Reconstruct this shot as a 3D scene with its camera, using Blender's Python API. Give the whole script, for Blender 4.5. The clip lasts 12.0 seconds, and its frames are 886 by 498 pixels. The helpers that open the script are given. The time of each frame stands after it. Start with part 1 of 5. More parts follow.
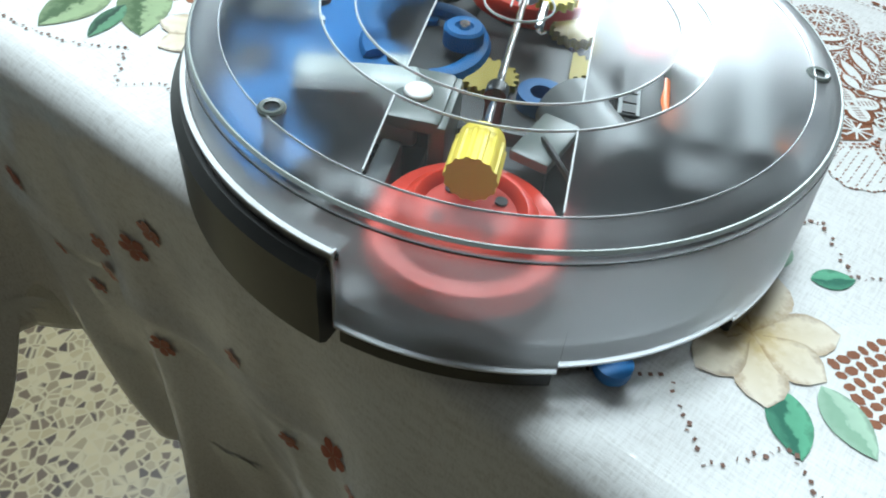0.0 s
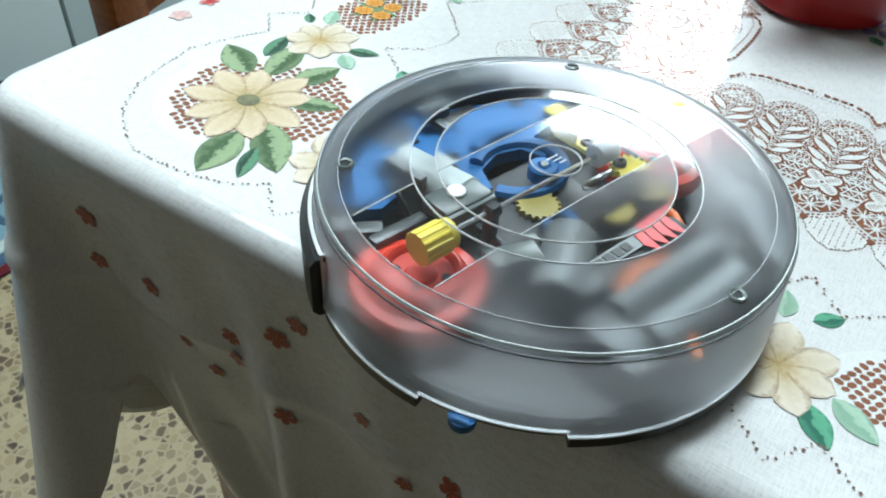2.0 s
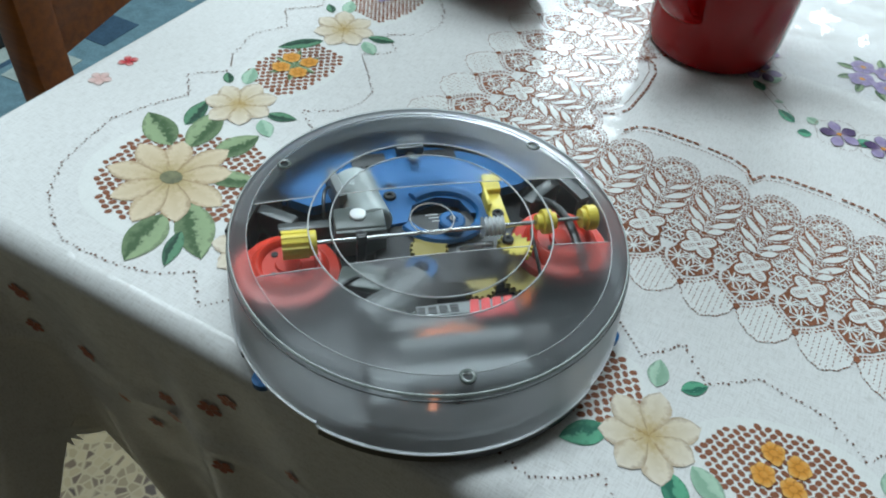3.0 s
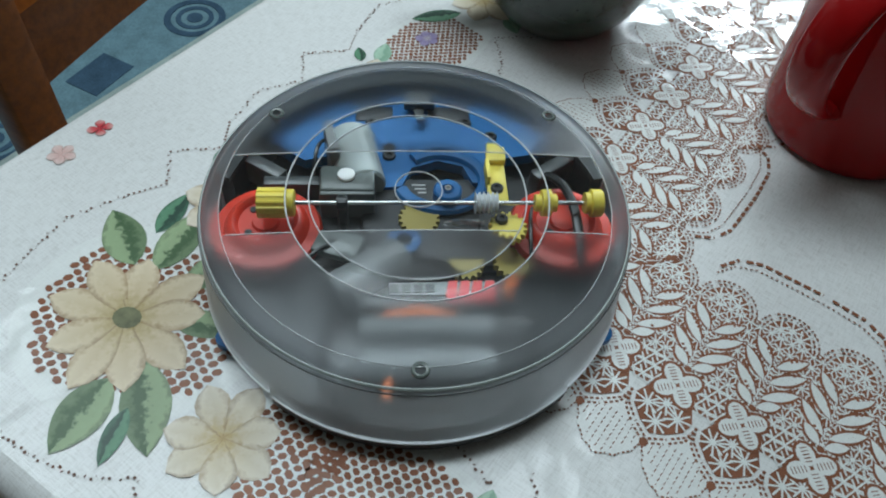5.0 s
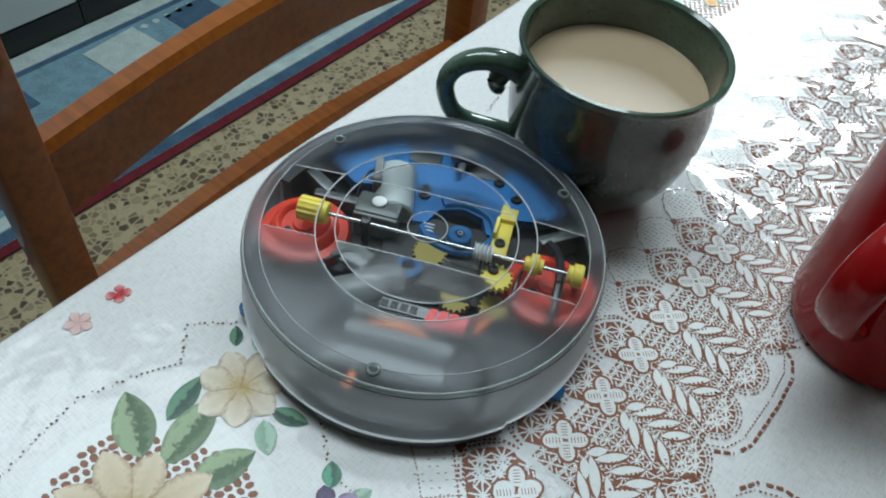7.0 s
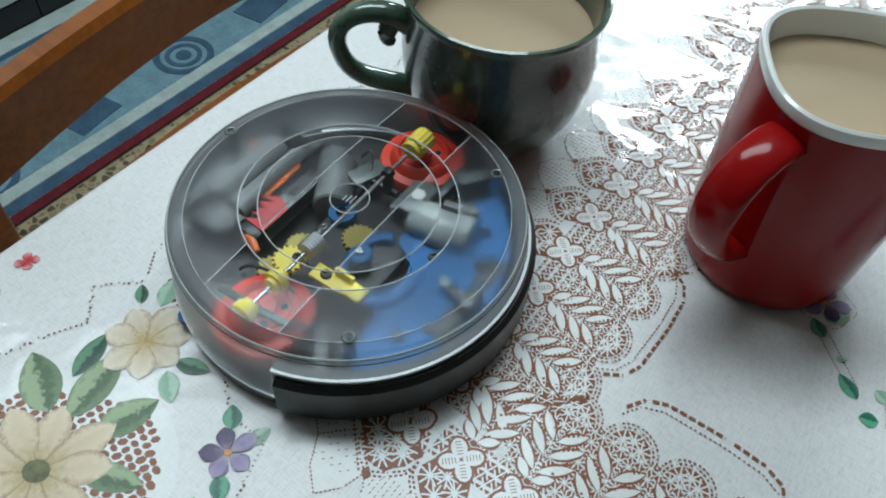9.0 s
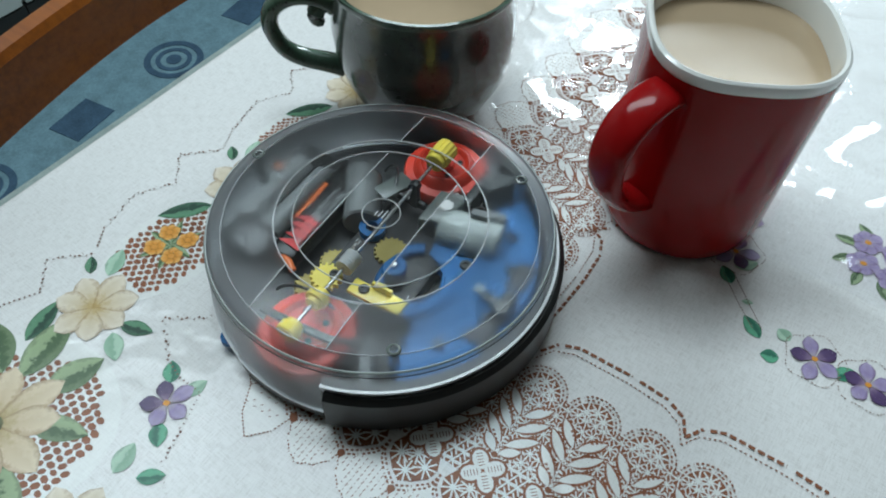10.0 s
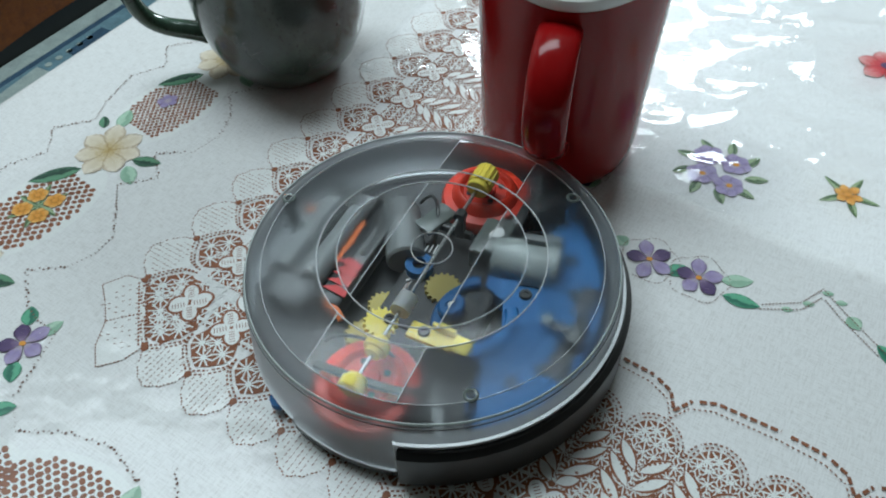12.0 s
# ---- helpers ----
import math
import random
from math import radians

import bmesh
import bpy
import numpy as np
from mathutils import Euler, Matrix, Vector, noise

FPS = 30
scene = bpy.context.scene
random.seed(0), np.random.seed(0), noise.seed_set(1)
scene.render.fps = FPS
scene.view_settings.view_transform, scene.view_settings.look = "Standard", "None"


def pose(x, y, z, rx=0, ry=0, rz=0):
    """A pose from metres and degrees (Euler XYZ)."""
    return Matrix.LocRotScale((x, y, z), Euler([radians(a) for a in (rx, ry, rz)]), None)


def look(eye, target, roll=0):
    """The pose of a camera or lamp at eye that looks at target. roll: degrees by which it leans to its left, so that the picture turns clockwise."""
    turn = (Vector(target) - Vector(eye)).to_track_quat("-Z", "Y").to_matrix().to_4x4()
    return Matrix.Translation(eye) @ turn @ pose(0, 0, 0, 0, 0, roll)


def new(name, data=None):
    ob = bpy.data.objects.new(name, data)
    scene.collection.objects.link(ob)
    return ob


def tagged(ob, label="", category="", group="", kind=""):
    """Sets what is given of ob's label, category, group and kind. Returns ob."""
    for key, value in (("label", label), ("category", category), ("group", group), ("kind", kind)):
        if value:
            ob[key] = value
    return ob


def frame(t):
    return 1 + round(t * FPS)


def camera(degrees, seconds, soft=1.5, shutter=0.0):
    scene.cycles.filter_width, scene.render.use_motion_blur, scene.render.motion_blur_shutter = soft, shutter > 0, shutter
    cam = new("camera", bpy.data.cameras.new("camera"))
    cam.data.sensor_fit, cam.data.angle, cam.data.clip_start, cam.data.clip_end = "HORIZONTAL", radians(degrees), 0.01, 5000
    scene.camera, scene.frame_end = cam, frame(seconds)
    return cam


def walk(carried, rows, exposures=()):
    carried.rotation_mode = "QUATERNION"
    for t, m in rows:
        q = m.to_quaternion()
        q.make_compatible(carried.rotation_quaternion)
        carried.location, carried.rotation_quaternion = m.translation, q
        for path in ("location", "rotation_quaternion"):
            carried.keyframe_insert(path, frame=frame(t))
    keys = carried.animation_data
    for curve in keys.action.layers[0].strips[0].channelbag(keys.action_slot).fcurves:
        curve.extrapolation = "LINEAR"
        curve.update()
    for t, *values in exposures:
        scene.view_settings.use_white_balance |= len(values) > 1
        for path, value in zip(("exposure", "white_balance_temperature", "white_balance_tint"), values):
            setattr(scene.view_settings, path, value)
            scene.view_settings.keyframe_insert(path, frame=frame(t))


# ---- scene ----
cam = camera(59.7, 12.0, soft=2.0)
EXPOSURES = [(0.0, 1.26), (1.0, 1.42), (1.5, 1.34), (2.0, 1.12), (2.5, 0.74), (3.2, 0.42), (4.8, 0.10), (6.0, 0.12), (6.6, 0.18), (8.5, 0.28), (10.5, 0.18), (12.0, 0.16)]
PATH = [
    (0, (0.00301, -0.31294, 0.88842), (-0.1065, 1.06148, -0.56036), 6.487),
    (0.5, (-0.03015, -0.33159, 0.8847), (-0.12667, 1.16297, -0.44081), 5.537),
    (1, (-0.04495, -0.35338, 0.89541), (-0.06324, 1.16321, -0.40829), 6.630),
    (1.5, (-0.03241, -0.36868, 0.91892), (-0.11083, 1.13008, -0.40304), 4.555),
    (2, (-0.03990, -0.36014, 0.94200), (-0.08007, 1.11737, -0.40534), 3.862),
    (2.5, (-0.03145, -0.34211, 0.96768), (0.02097, 1.11576, -0.40049), 4.442),
    (3, (-0.02998, -0.34225, 1.00324), (0.08096, 1.04120, -0.43682), 6.198),
    (3.2, (-0.03475, -0.33598, 1.00877), (0.08269, 1.04009, -0.43783), 7.717),
    (4.8, (-0.03132, -0.21284, 0.99704), (-0.02203, 1.01867, -0.5788), 6.932),
    (5, (-0.02288, -0.20619, 1.0027), (-0.04786, 1.01878, -0.57806), 5.887),
    (5.5, (-0.02176, -0.17506, 1.02145), (-0.08895, 1.02, -0.58084), 6.149),
    (6, (-0.02836, -0.14945, 1.03323), (-0.10364, 1.05616, -0.56077), 6.750),
    (6.5, (-0.02364, -0.14572, 1.04417), (-0.16866, 1.10874, -0.50674), 4.382),
    (6.7, (-0.03924, -0.14606, 1.04374), (-0.10244, 1.12039, -0.5029), 8.122),
    (8.3, (-0.00037, -0.17652, 1.03613), (-0.06065, 1.23186, -0.38261), 6.332),
    (8.5, (0.00314, -0.16106, 1.04651), (-0.05505, 1.15496, -0.45838), 5.263),
    (9, (0.0107, -0.16198, 1.04568), (-0.03178, 1.07674, -0.52396), 5.238),
    (9.5, (0.03703, -0.1761, 1.0546), (-0.02632, 1.03813, -0.53337), 3.067),
    (10, (0.05407, -0.18689, 1.05497), (-0.01863, 1.04734, -0.51709), 1.993),
    (10.5, (0.06545, -0.19701, 1.05514), (-0.00962, 1.06399, -0.49543), 0.750),
    (11, (0.09639, -0.21951, 1.05215), (0.00453, 1.05539, -0.48609), -1.735),
    (11.5, (0.1022, -0.22062, 1.05131), (0.03121, 1.05731, -0.48553), -1.181),
    (12, (0.12801, -0.23139, 1.03607), (0.06251, 1.06518, -0.48532), -2.075),
]
walk(cam, [(t, look(eye, target, roll)) for t, eye, target, roll in PATH], EXPOSURES)

ROBOT_ROWS = [
    (0.0, 0.001, -0.1409, 86.7),
    (0.5, -0.021, -0.1398, 92.9),
    (1.0, -0.026, -0.138, 90.4),
    (1.5, -0.018, -0.142, 71.0),
    (2.0, -0.0108, -0.1528, 44.3),
    (2.5, -0.0110, -0.1604, 11.3),
    (3.0, -0.0182, -0.1271, 11.5),
    (3.2, -0.0216, -0.1187, 10.9),
    (4.8, -0.0357, -0.0323, 9.0),
    (5.0, -0.0376, -0.0204, 8.9),
    (5.5, -0.0418, 0.0092, 8.7),
    (6.0, -0.0469, 0.0356, 8.5),
    (6.5, -0.049, 0.0573, 8.9),
    (6.7, -0.0527, 0.0633, 8.2),
    (7.1, -0.0556, 0.0672, -12.0),
    (7.7, -0.0566, 0.0664, -54.5),
    (8.3, -0.0572, 0.0655, -93.0),
    (8.5, -0.0552, 0.0645, -106.0),
    (9.0, -0.0388, 0.0567, -118.1),
    (9.5, -0.0137, 0.0458, -117.8),
    (10.0, 0.0132, 0.0336, -116.3),
    (10.5, 0.0410, 0.0201, -115.6),
    (11.0, 0.0645, 0.0060, -115.4),
    (11.5, 0.0882, -0.0102, -115.0),
    (12.0, 0.1131, -0.0263, -114.6),
]
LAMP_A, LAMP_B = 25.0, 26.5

# ---- light ----
world = bpy.data.worlds.new("room_world")
scene.world = world
world.use_nodes = True
wt = world.node_tree
sky = wt.nodes.new("ShaderNodeTexSky")
sky.sky_type = "NISHITA"
sky.sun_disc = False
sky.sun_elevation = radians(35)
sky.sun_rotation = radians(20)
wt.links.new(sky.outputs[0], wt.nodes["Background"].inputs[0])
wt.nodes["Background"].inputs[1].default_value = 0.08

TZ = 0.75                      # height of the table
CORNER = (-0.258, -0.064)      # the table's corner
TF = pose(CORNER[0], CORNER[1], 0, 0, 0, -30.5)   # u along the front edge, v along the left edge


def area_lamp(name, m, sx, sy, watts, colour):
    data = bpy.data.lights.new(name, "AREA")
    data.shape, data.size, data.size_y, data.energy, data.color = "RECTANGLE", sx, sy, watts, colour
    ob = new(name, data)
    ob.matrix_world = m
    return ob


area_lamp("window_lamp", look((0.66, 2.15, 1.88), (0.05, 0.0, 0.78)), 0.85, 0.55, LAMP_A, (0.78, 0.93, 1.0))
# Added unseen panel overhead, sized and placed to fill light on the cloth.
area_lamp("ceiling_fill", pose(-0.50, 0.62, 2.54), 1.65, 0.60, LAMP_B, (0.78, 0.93, 1.0))


# ---- materials ----
def nodes(name):
    m = bpy.data.materials.new(name)
    m.use_nodes = True
    t = m.node_tree
    return m, t, t.nodes["Principled BSDF"], t.nodes["Material Output"]


def add(t, kind, **values):
    n = t.nodes.new(kind)
    for k, v in values.items():
        n.inputs[k.replace("_", " ")].default_value = v
    return n


def ramp(t, fac, stops):
    n = t.nodes.new("ShaderNodeValToRGB")
    e = n.color_ramp.elements
    while len(e) < len(stops):
        e.new(0.5)
    for el, (p, c) in zip(e, stops):
        el.position, el.color = p, (*c, 1)
    t.links.new(fac, n.inputs[0])
    return n.outputs[0]


def coords(t, kind="Object", scale=(1, 1, 1)):
    c = t.nodes.new("ShaderNodeTexCoord")
    mp = t.nodes.new("ShaderNodeMapping")
    mp.inputs["Scale"].default_value = scale
    t.links.new(c.outputs[kind], mp.inputs[0])
    return mp.outputs[0]


def noise_tex(t, vec, scale, detail=4.0, rough=0.6):
    n = add(t, "ShaderNodeTexNoise", Scale=scale, Detail=detail, Roughness=rough)
    t.links.new(vec, n.inputs["Vector"])
    return n.outputs["Fac"]


def bump(t, height, strength, dist, target, inp="Normal"):
    b = add(t, "ShaderNodeBump", Strength=strength, Distance=dist)
    t.links.new(height, b.inputs["Height"])
    t.links.new(b.outputs[0], target.inputs[inp])
    return b


def plain(name, colour, rough=0.45, metal=0.0, vary=0.12, scale=60.0, bumpy=0.1, coat=0.0, spec=0.5):
    """A surface with a little mottling and fine relief."""
    m, t, p, _ = nodes(name)
    v = coords(t)
    n1 = noise_tex(t, v, scale)
    n2 = noise_tex(t, v, scale * 0.13, 2.0)
    mix = t.nodes.new("ShaderNodeMath")
    mix.operation = "ADD"
    t.links.new(n1, mix.inputs[0])
    t.links.new(n2, mix.inputs[1])
    lo = tuple(c * (1 - vary) for c in colour)
    hi = tuple(min(1, c * (1 + vary)) for c in colour)
    half = t.nodes.new("ShaderNodeMath")
    half.operation = "MULTIPLY"
    half.inputs[1].default_value = 0.5
    t.links.new(mix.outputs[0], half.inputs[0])
    t.links.new(ramp(t, half.outputs[0], [(0.3, lo), (0.7, hi)]), p.inputs["Base Color"])
    p.inputs["Roughness"].default_value = rough
    p.inputs["Metallic"].default_value = metal
    p.inputs["Specular IOR Level"].default_value = spec
    p.inputs["Coat Weight"].default_value = coat
    p.inputs["Coat Roughness"].default_value = 0.06
    if bumpy:
        bump(t, n1, bumpy, 0.0006, p)
    return m


def cloth_material(name, colour, dark, coat):
    """Woven linen look under clear vinyl with shallow ripples."""
    m, t, p, _ = nodes(name)
    v = coords(t)
    w1 = add(t, "ShaderNodeTexNoise", Scale=1.0, Detail=3.0, Roughness=0.7)
    w2 = add(t, "ShaderNodeTexNoise", Scale=1.0, Detail=3.0, Roughness=0.7)
    t.links.new(coords(t, "Object", (160, 1500, 400)), w1.inputs["Vector"])
    t.links.new(coords(t, "Object", (1500, 160, 400)), w2.inputs["Vector"])
    s = t.nodes.new("ShaderNodeMath")
    s.operation = "ADD"
    t.links.new(w1.outputs["Fac"], s.inputs[0])
    t.links.new(w2.outputs["Fac"], s.inputs[1])
    h = t.nodes.new("ShaderNodeMath")
    h.operation = "MULTIPLY"
    h.inputs[1].default_value = 0.5
    t.links.new(s.outputs[0], h.inputs[0])
    t.links.new(ramp(t, h.outputs[0], [(0.36, dark), (0.52, colour), (0.7, tuple(min(1, c * 1.06) for c in colour))]), p.inputs["Base Color"])
    p.inputs["Roughness"].default_value = 0.6
    p.inputs["Specular IOR Level"].default_value = 0.15
    p.inputs["Coat Weight"].default_value = coat
    p.inputs["Coat Roughness"].default_value = 0.12
    bump(t, h.outputs[0], 0.35, 0.0004, p)
    rip = noise_tex(t, v, 26.0, 3.0, 0.55)
    bump(t, rip, 0.35, 0.006, p, "Coat Normal")
    return m


def petal_material(name, inner, middle, outer, rough=0.5):
    """Colour runs from the root of a petal (0) to its tip (1) along its own map."""
    m, t, p, _ = nodes(name)
    uvn = t.nodes.new("ShaderNodeUVMap")
    sep = t.nodes.new("ShaderNodeSeparateXYZ")
    t.links.new(uvn.outputs[0], sep.inputs[0])
    nz = noise_tex(t, coords(t), 420.0, 3.0)
    a = t.nodes.new("ShaderNodeMath")
    a.operation = "MULTIPLY_ADD"
    a.inputs[1].default_value, a.inputs[2].default_value = 0.5, -0.25
    t.links.new(nz, a.inputs[0])
    b = t.nodes.new("ShaderNodeMath")
    b.operation = "ADD"
    t.links.new(sep.outputs[0], b.inputs[0])
    t.links.new(a.outputs[0], b.inputs[1])
    along = ramp(t, b.outputs[0], [(0.05, inner), (0.45, middle), (0.95, outer)])
    c = t.nodes.new("ShaderNodeMath")
    c.operation = "ADD"
    t.links.new(sep.outputs[1], c.inputs[0])
    t.links.new(a.outputs[0], c.inputs[1])
    across = ramp(t, c.outputs[0], [(0.0, (0.72, 0.64, 0.58)), (0.22, (1, 1, 1)), (0.5, (0.93, 0.91, 0.88)), (0.80, (1, 1, 1)), (1.0, (0.62, 0.55, 0.50))])
    mul = t.nodes.new("ShaderNodeMix")
    mul.data_type, mul.blend_type = "RGBA", "MULTIPLY"
    mul.inputs[0].default_value = 1.0
    t.links.new(along, mul.inputs[6])
    t.links.new(across, mul.inputs[7])
    t.links.new(mul.outputs[2], p.inputs["Base Color"])
    p.inputs["Roughness"].default_value = rough
    p.inputs["Coat Weight"].default_value = 0.18
    p.inputs["Specular IOR Level"].default_value = 0.2
    p.inputs["Coat Roughness"].default_value = 0.15
    bump(t, nz, 0.2, 0.0003, p)
    return m


def leaf_material(name, light, dark):
    """Light on one side of the midrib, dark on the other, with ribs."""
    m, t, p, _ = nodes(name)
    uvn = t.nodes.new("ShaderNodeUVMap")
    sep = t.nodes.new("ShaderNodeSeparateXYZ")
    t.links.new(uvn.outputs[0], sep.inputs[0])
    nz = noise_tex(t, coords(t), 300.0, 3.0)
    a = t.nodes.new("ShaderNodeMath")
    a.operation = "MULTIPLY_ADD"
    a.inputs[1].default_value, a.inputs[2].default_value = 0.7, -0.35
    t.links.new(nz, a.inputs[0])
    b = t.nodes.new("ShaderNodeMath")
    b.operation = "ADD"
    t.links.new(sep.outputs[1], b.inputs[0])
    t.links.new(a.outputs[0], b.inputs[1])
    t.links.new(ramp(t, b.outputs[0], [(0.08, tuple(0.6 * c + 0.4 * d for c, d in zip(dark, light))), (0.30, dark), (0.47, dark), (0.56, light), (0.85, tuple(c * 1.1 for c in light)), (1.0, tuple(c * 0.7 for c in light))]), p.inputs["Base Color"])
    p.inputs["Roughness"].default_value = 0.5
    p.inputs["Coat Weight"].default_value = 0.18
    p.inputs["Specular IOR Level"].default_value = 0.2
    p.inputs["Coat Roughness"].default_value = 0.15
    return m


def clear_plastic(name, haze, haze_colour, blur, gloss_rough, tint=(0.93, 0.95, 0.96), lines=0.0, ior=1.36, shine=0.56):
    """Clear moulded plastic: mostly see-through, a little milky, with a gloss that grows at grazing angles."""
    m, t, p, out = nodes(name)
    t.nodes.remove(p)
    if blur > 0:
        clear = add(t, "ShaderNodeBsdfRefraction", Color=(*tint, 1), Roughness=blur, IOR=1.13)
    else:
        clear = add(t, "ShaderNodeBsdfTransparent", Color=(*tint, 1))
    front = add(t, "ShaderNodeBsdfDiffuse", Color=(*haze_colour, 1))
    through_it = add(t, "ShaderNodeBsdfTranslucent", Color=(*haze_colour, 1))
    milk = t.nodes.new("ShaderNodeMixShader")
    milk.inputs[0].default_value = 0.5
    t.links.new(front.outputs[0], milk.inputs[1])
    t.links.new(through_it.outputs[0], milk.inputs[2])
    v = coords(t)
    nz = noise_tex(t, v, 35.0, 3.0)
    f = t.nodes.new("ShaderNodeMath")
    f.operation = "MULTIPLY_ADD"
    f.inputs[1].default_value, f.inputs[2].default_value = haze * 0.5, haze * 0.75
    t.links.new(nz, f.inputs[0])
    mix = t.nodes.new("ShaderNodeMixShader")
    t.links.new(f.outputs[0], mix.inputs[0])
    t.links.new(clear.outputs[0], mix.inputs[1])
    t.links.new(milk.outputs[0], mix.inputs[2])
    gl = add(t, "ShaderNodeBsdfGlossy", Roughness=gloss_rough, Color=(shine, shine, shine * 1.02, 1) if blur > 0 else (0.9, 0.9, 0.9, 1))
    fr = add(t, "ShaderNodeFresnel", IOR=ior)
    mix2 = t.nodes.new("ShaderNodeMixShader")
    t.links.new(fr.outputs[0], mix2.inputs[0])
    t.links.new(mix.outputs[0], mix2.inputs[1])
    t.links.new(gl.outputs[0], mix2.inputs[2])
    t.links.new(mix2.outputs[0], out.inputs[0])
    if lines:
        wv = add(t, "ShaderNodeTexWave", Scale=lines, Distortion=0.0)
        wv.bands_direction = "Y"
        t.links.new(v, wv.inputs["Vector"])
        bump(t, wv.outputs["Fac"], 0.12, 0.0004, gl)
    else:
        bump(t, nz, 0.05, 0.001, gl)
    return m


def film_material():
    m, t, p, out = nodes("clear_film")
    t.nodes.remove(p)
    clear = add(t, "ShaderNodeBsdfTransparent", Color=(0.97, 0.97, 0.98, 1))
    gl = add(t, "ShaderNodeBsdfGlossy", Roughness=0.045, Color=(1, 1, 1, 1))
    fr = add(t, "ShaderNodeFresnel", IOR=1.6)
    mix = t.nodes.new("ShaderNodeMixShader")
    t.links.new(fr.outputs[0], mix.inputs[0])
    t.links.new(clear.outputs[0], mix.inputs[1])
    t.links.new(gl.outputs[0], mix.inputs[2])
    t.links.new(mix.outputs[0], out.inputs[0])
    bump(t, noise_tex(t, coords(t), 60.0, 3.0), 0.25, 0.004, gl)
    return m


def terrazzo_material():
    m, t, p, _ = nodes("terrazzo")
    v = coords(t)
    vo = add(t, "ShaderNodeTexVoronoi", Scale=75.0, Randomness=1.0)
    t.links.new(v, vo.inputs["Vector"])
    sep = t.nodes.new("ShaderNodeSeparateColor")
    t.links.new(vo.outputs["Color"], sep.inputs[0])
    chips = ramp(t, sep.outputs[0], [(0.0, (0.03, 0.016, 0.010)), (0.30, (0.10, 0.065, 0.035)), (0.50, (0.24, 0.19, 0.10)), (0.75, (0.32, 0.26, 0.15)), (1.0, (0.07, 0.042, 0.022))])
    edge = add(t, "ShaderNodeTexVoronoi", Scale=75.0)
    edge.feature = "DISTANCE_TO_EDGE"
    t.links.new(v, edge.inputs["Vector"])
    nz = noise_tex(t, v, 90.0)
    mixc = t.nodes.new("ShaderNodeMix")
    mixc.data_type = "RGBA"
    t.links.new(ramp(t, edge.outputs["Distance"], [(0.02, (1, 1, 1)), (0.16, (0, 0, 0))]), mixc.inputs[0])
    t.links.new(chips, mixc.inputs[6])
    mixc.inputs[7].default_value = (0.30, 0.25, 0.15, 1)
    t.links.new(mixc.outputs[2], p.inputs["Base Color"])
    p.inputs["Roughness"].default_value = 0.3
    bump(t, nz, 0.05, 0.001, p)
    return m


def wood_material(name, dark, light, rough=0.32):
    m, t, p, _ = nodes(name)
    g = noise_tex(t, coords(t, "Object", (5, 60, 60)), 3.0, 6.0)
    g2 = noise_tex(t, coords(t), 9.0, 2.0)
    s = t.nodes.new("ShaderNodeMath")
    s.operation = "MULTIPLY_ADD"
    s.inputs[1].default_value = 0.6
    t.links.new(g, s.inputs[0])
    h = t.nodes.new("ShaderNodeMath")
    h.operation = "MULTIPLY"
    h.inputs[1].default_value = 0.4
    t.links.new(g2, h.inputs[0])
    t.links.new(h.outputs[0], s.inputs[2])
    t.links.new(ramp(t, s.outputs[0], [(0.3, dark), (0.7, light)]), p.inputs["Base Color"])
    p.inputs["Roughness"].default_value = rough
    p.inputs["Coat Weight"].default_value = 0.4
    bump(t, g, 0.1, 0.001, p)
    p.inputs["Specular IOR Level"].default_value = 0.25
    return m


def glaze_material(name, base, fleck, rim, rough=0.16):
    """Stoneware glaze: mottled, with darker flecks and lighter worn edges."""
    m, t, p, _ = nodes(name)
    v = coords(t)
    n1 = noise_tex(t, v, 26.0, 5.0)
    n2 = noise_tex(t, v, 500.0, 2.0)
    c1 = ramp(t, n1, [(0.3, fleck), (0.55, base), (0.8, rim)])
    mixc = t.nodes.new("ShaderNodeMix")
    mixc.data_type = "RGBA"
    t.links.new(ramp(t, n2, [(0.60, (0, 0, 0)), (0.72, (1, 1, 1))]), mixc.inputs[0])
    t.links.new(c1, mixc.inputs[6])
    mixc.inputs[7].default_value = (*fleck, 1)
    t.links.new(mixc.outputs[2], p.inputs["Base Color"])
    p.inputs["Roughness"].default_value = rough
    p.inputs["Coat Weight"].default_value = 0.6
    bump(t, n1, 0.08, 0.002, p)
    return m


M_CLOTH = cloth_material("linen_vinyl", (0.74, 0.74, 0.73), (0.60, 0.59, 0.57), 0.45)
M_WHITE = cloth_material("white_thread", (0.76, 0.77, 0.75), (0.70, 0.70, 0.68), 0.45)
M_HOLE = plain("brown_openwork", (0.25, 0.095, 0.050), 0.6, vary=0.3, scale=200, coat=0.15, spec=0.2)
M_STITCH = plain("brown_stitch", (0.16, 0.075, 0.05), 0.6, vary=0.3, scale=300)
M_CREAM = petal_material("cream_petal", (0.40, 0.30, 0.12), (0.62, 0.50, 0.33), (0.70, 0.59, 0.43))
M_PALE = petal_material("pale_petal", (0.50, 0.36, 0.15), (0.66, 0.57, 0.42), (0.74, 0.67, 0.56))
M_VIOLET = petal_material("violet_petal", (0.45, 0.40, 0.45), (0.30, 0.24, 0.44), (0.40, 0.34, 0.52))
M_PLUM = petal_material("plum_petal", (0.30, 0.22, 0.33), (0.10, 0.06, 0.16), (0.07, 0.04, 0.12))
M_ORANGE = petal_material("orange_petal", (0.30, 0.13, 0.02), (0.72, 0.30, 0.04), (0.75, 0.42, 0.12))
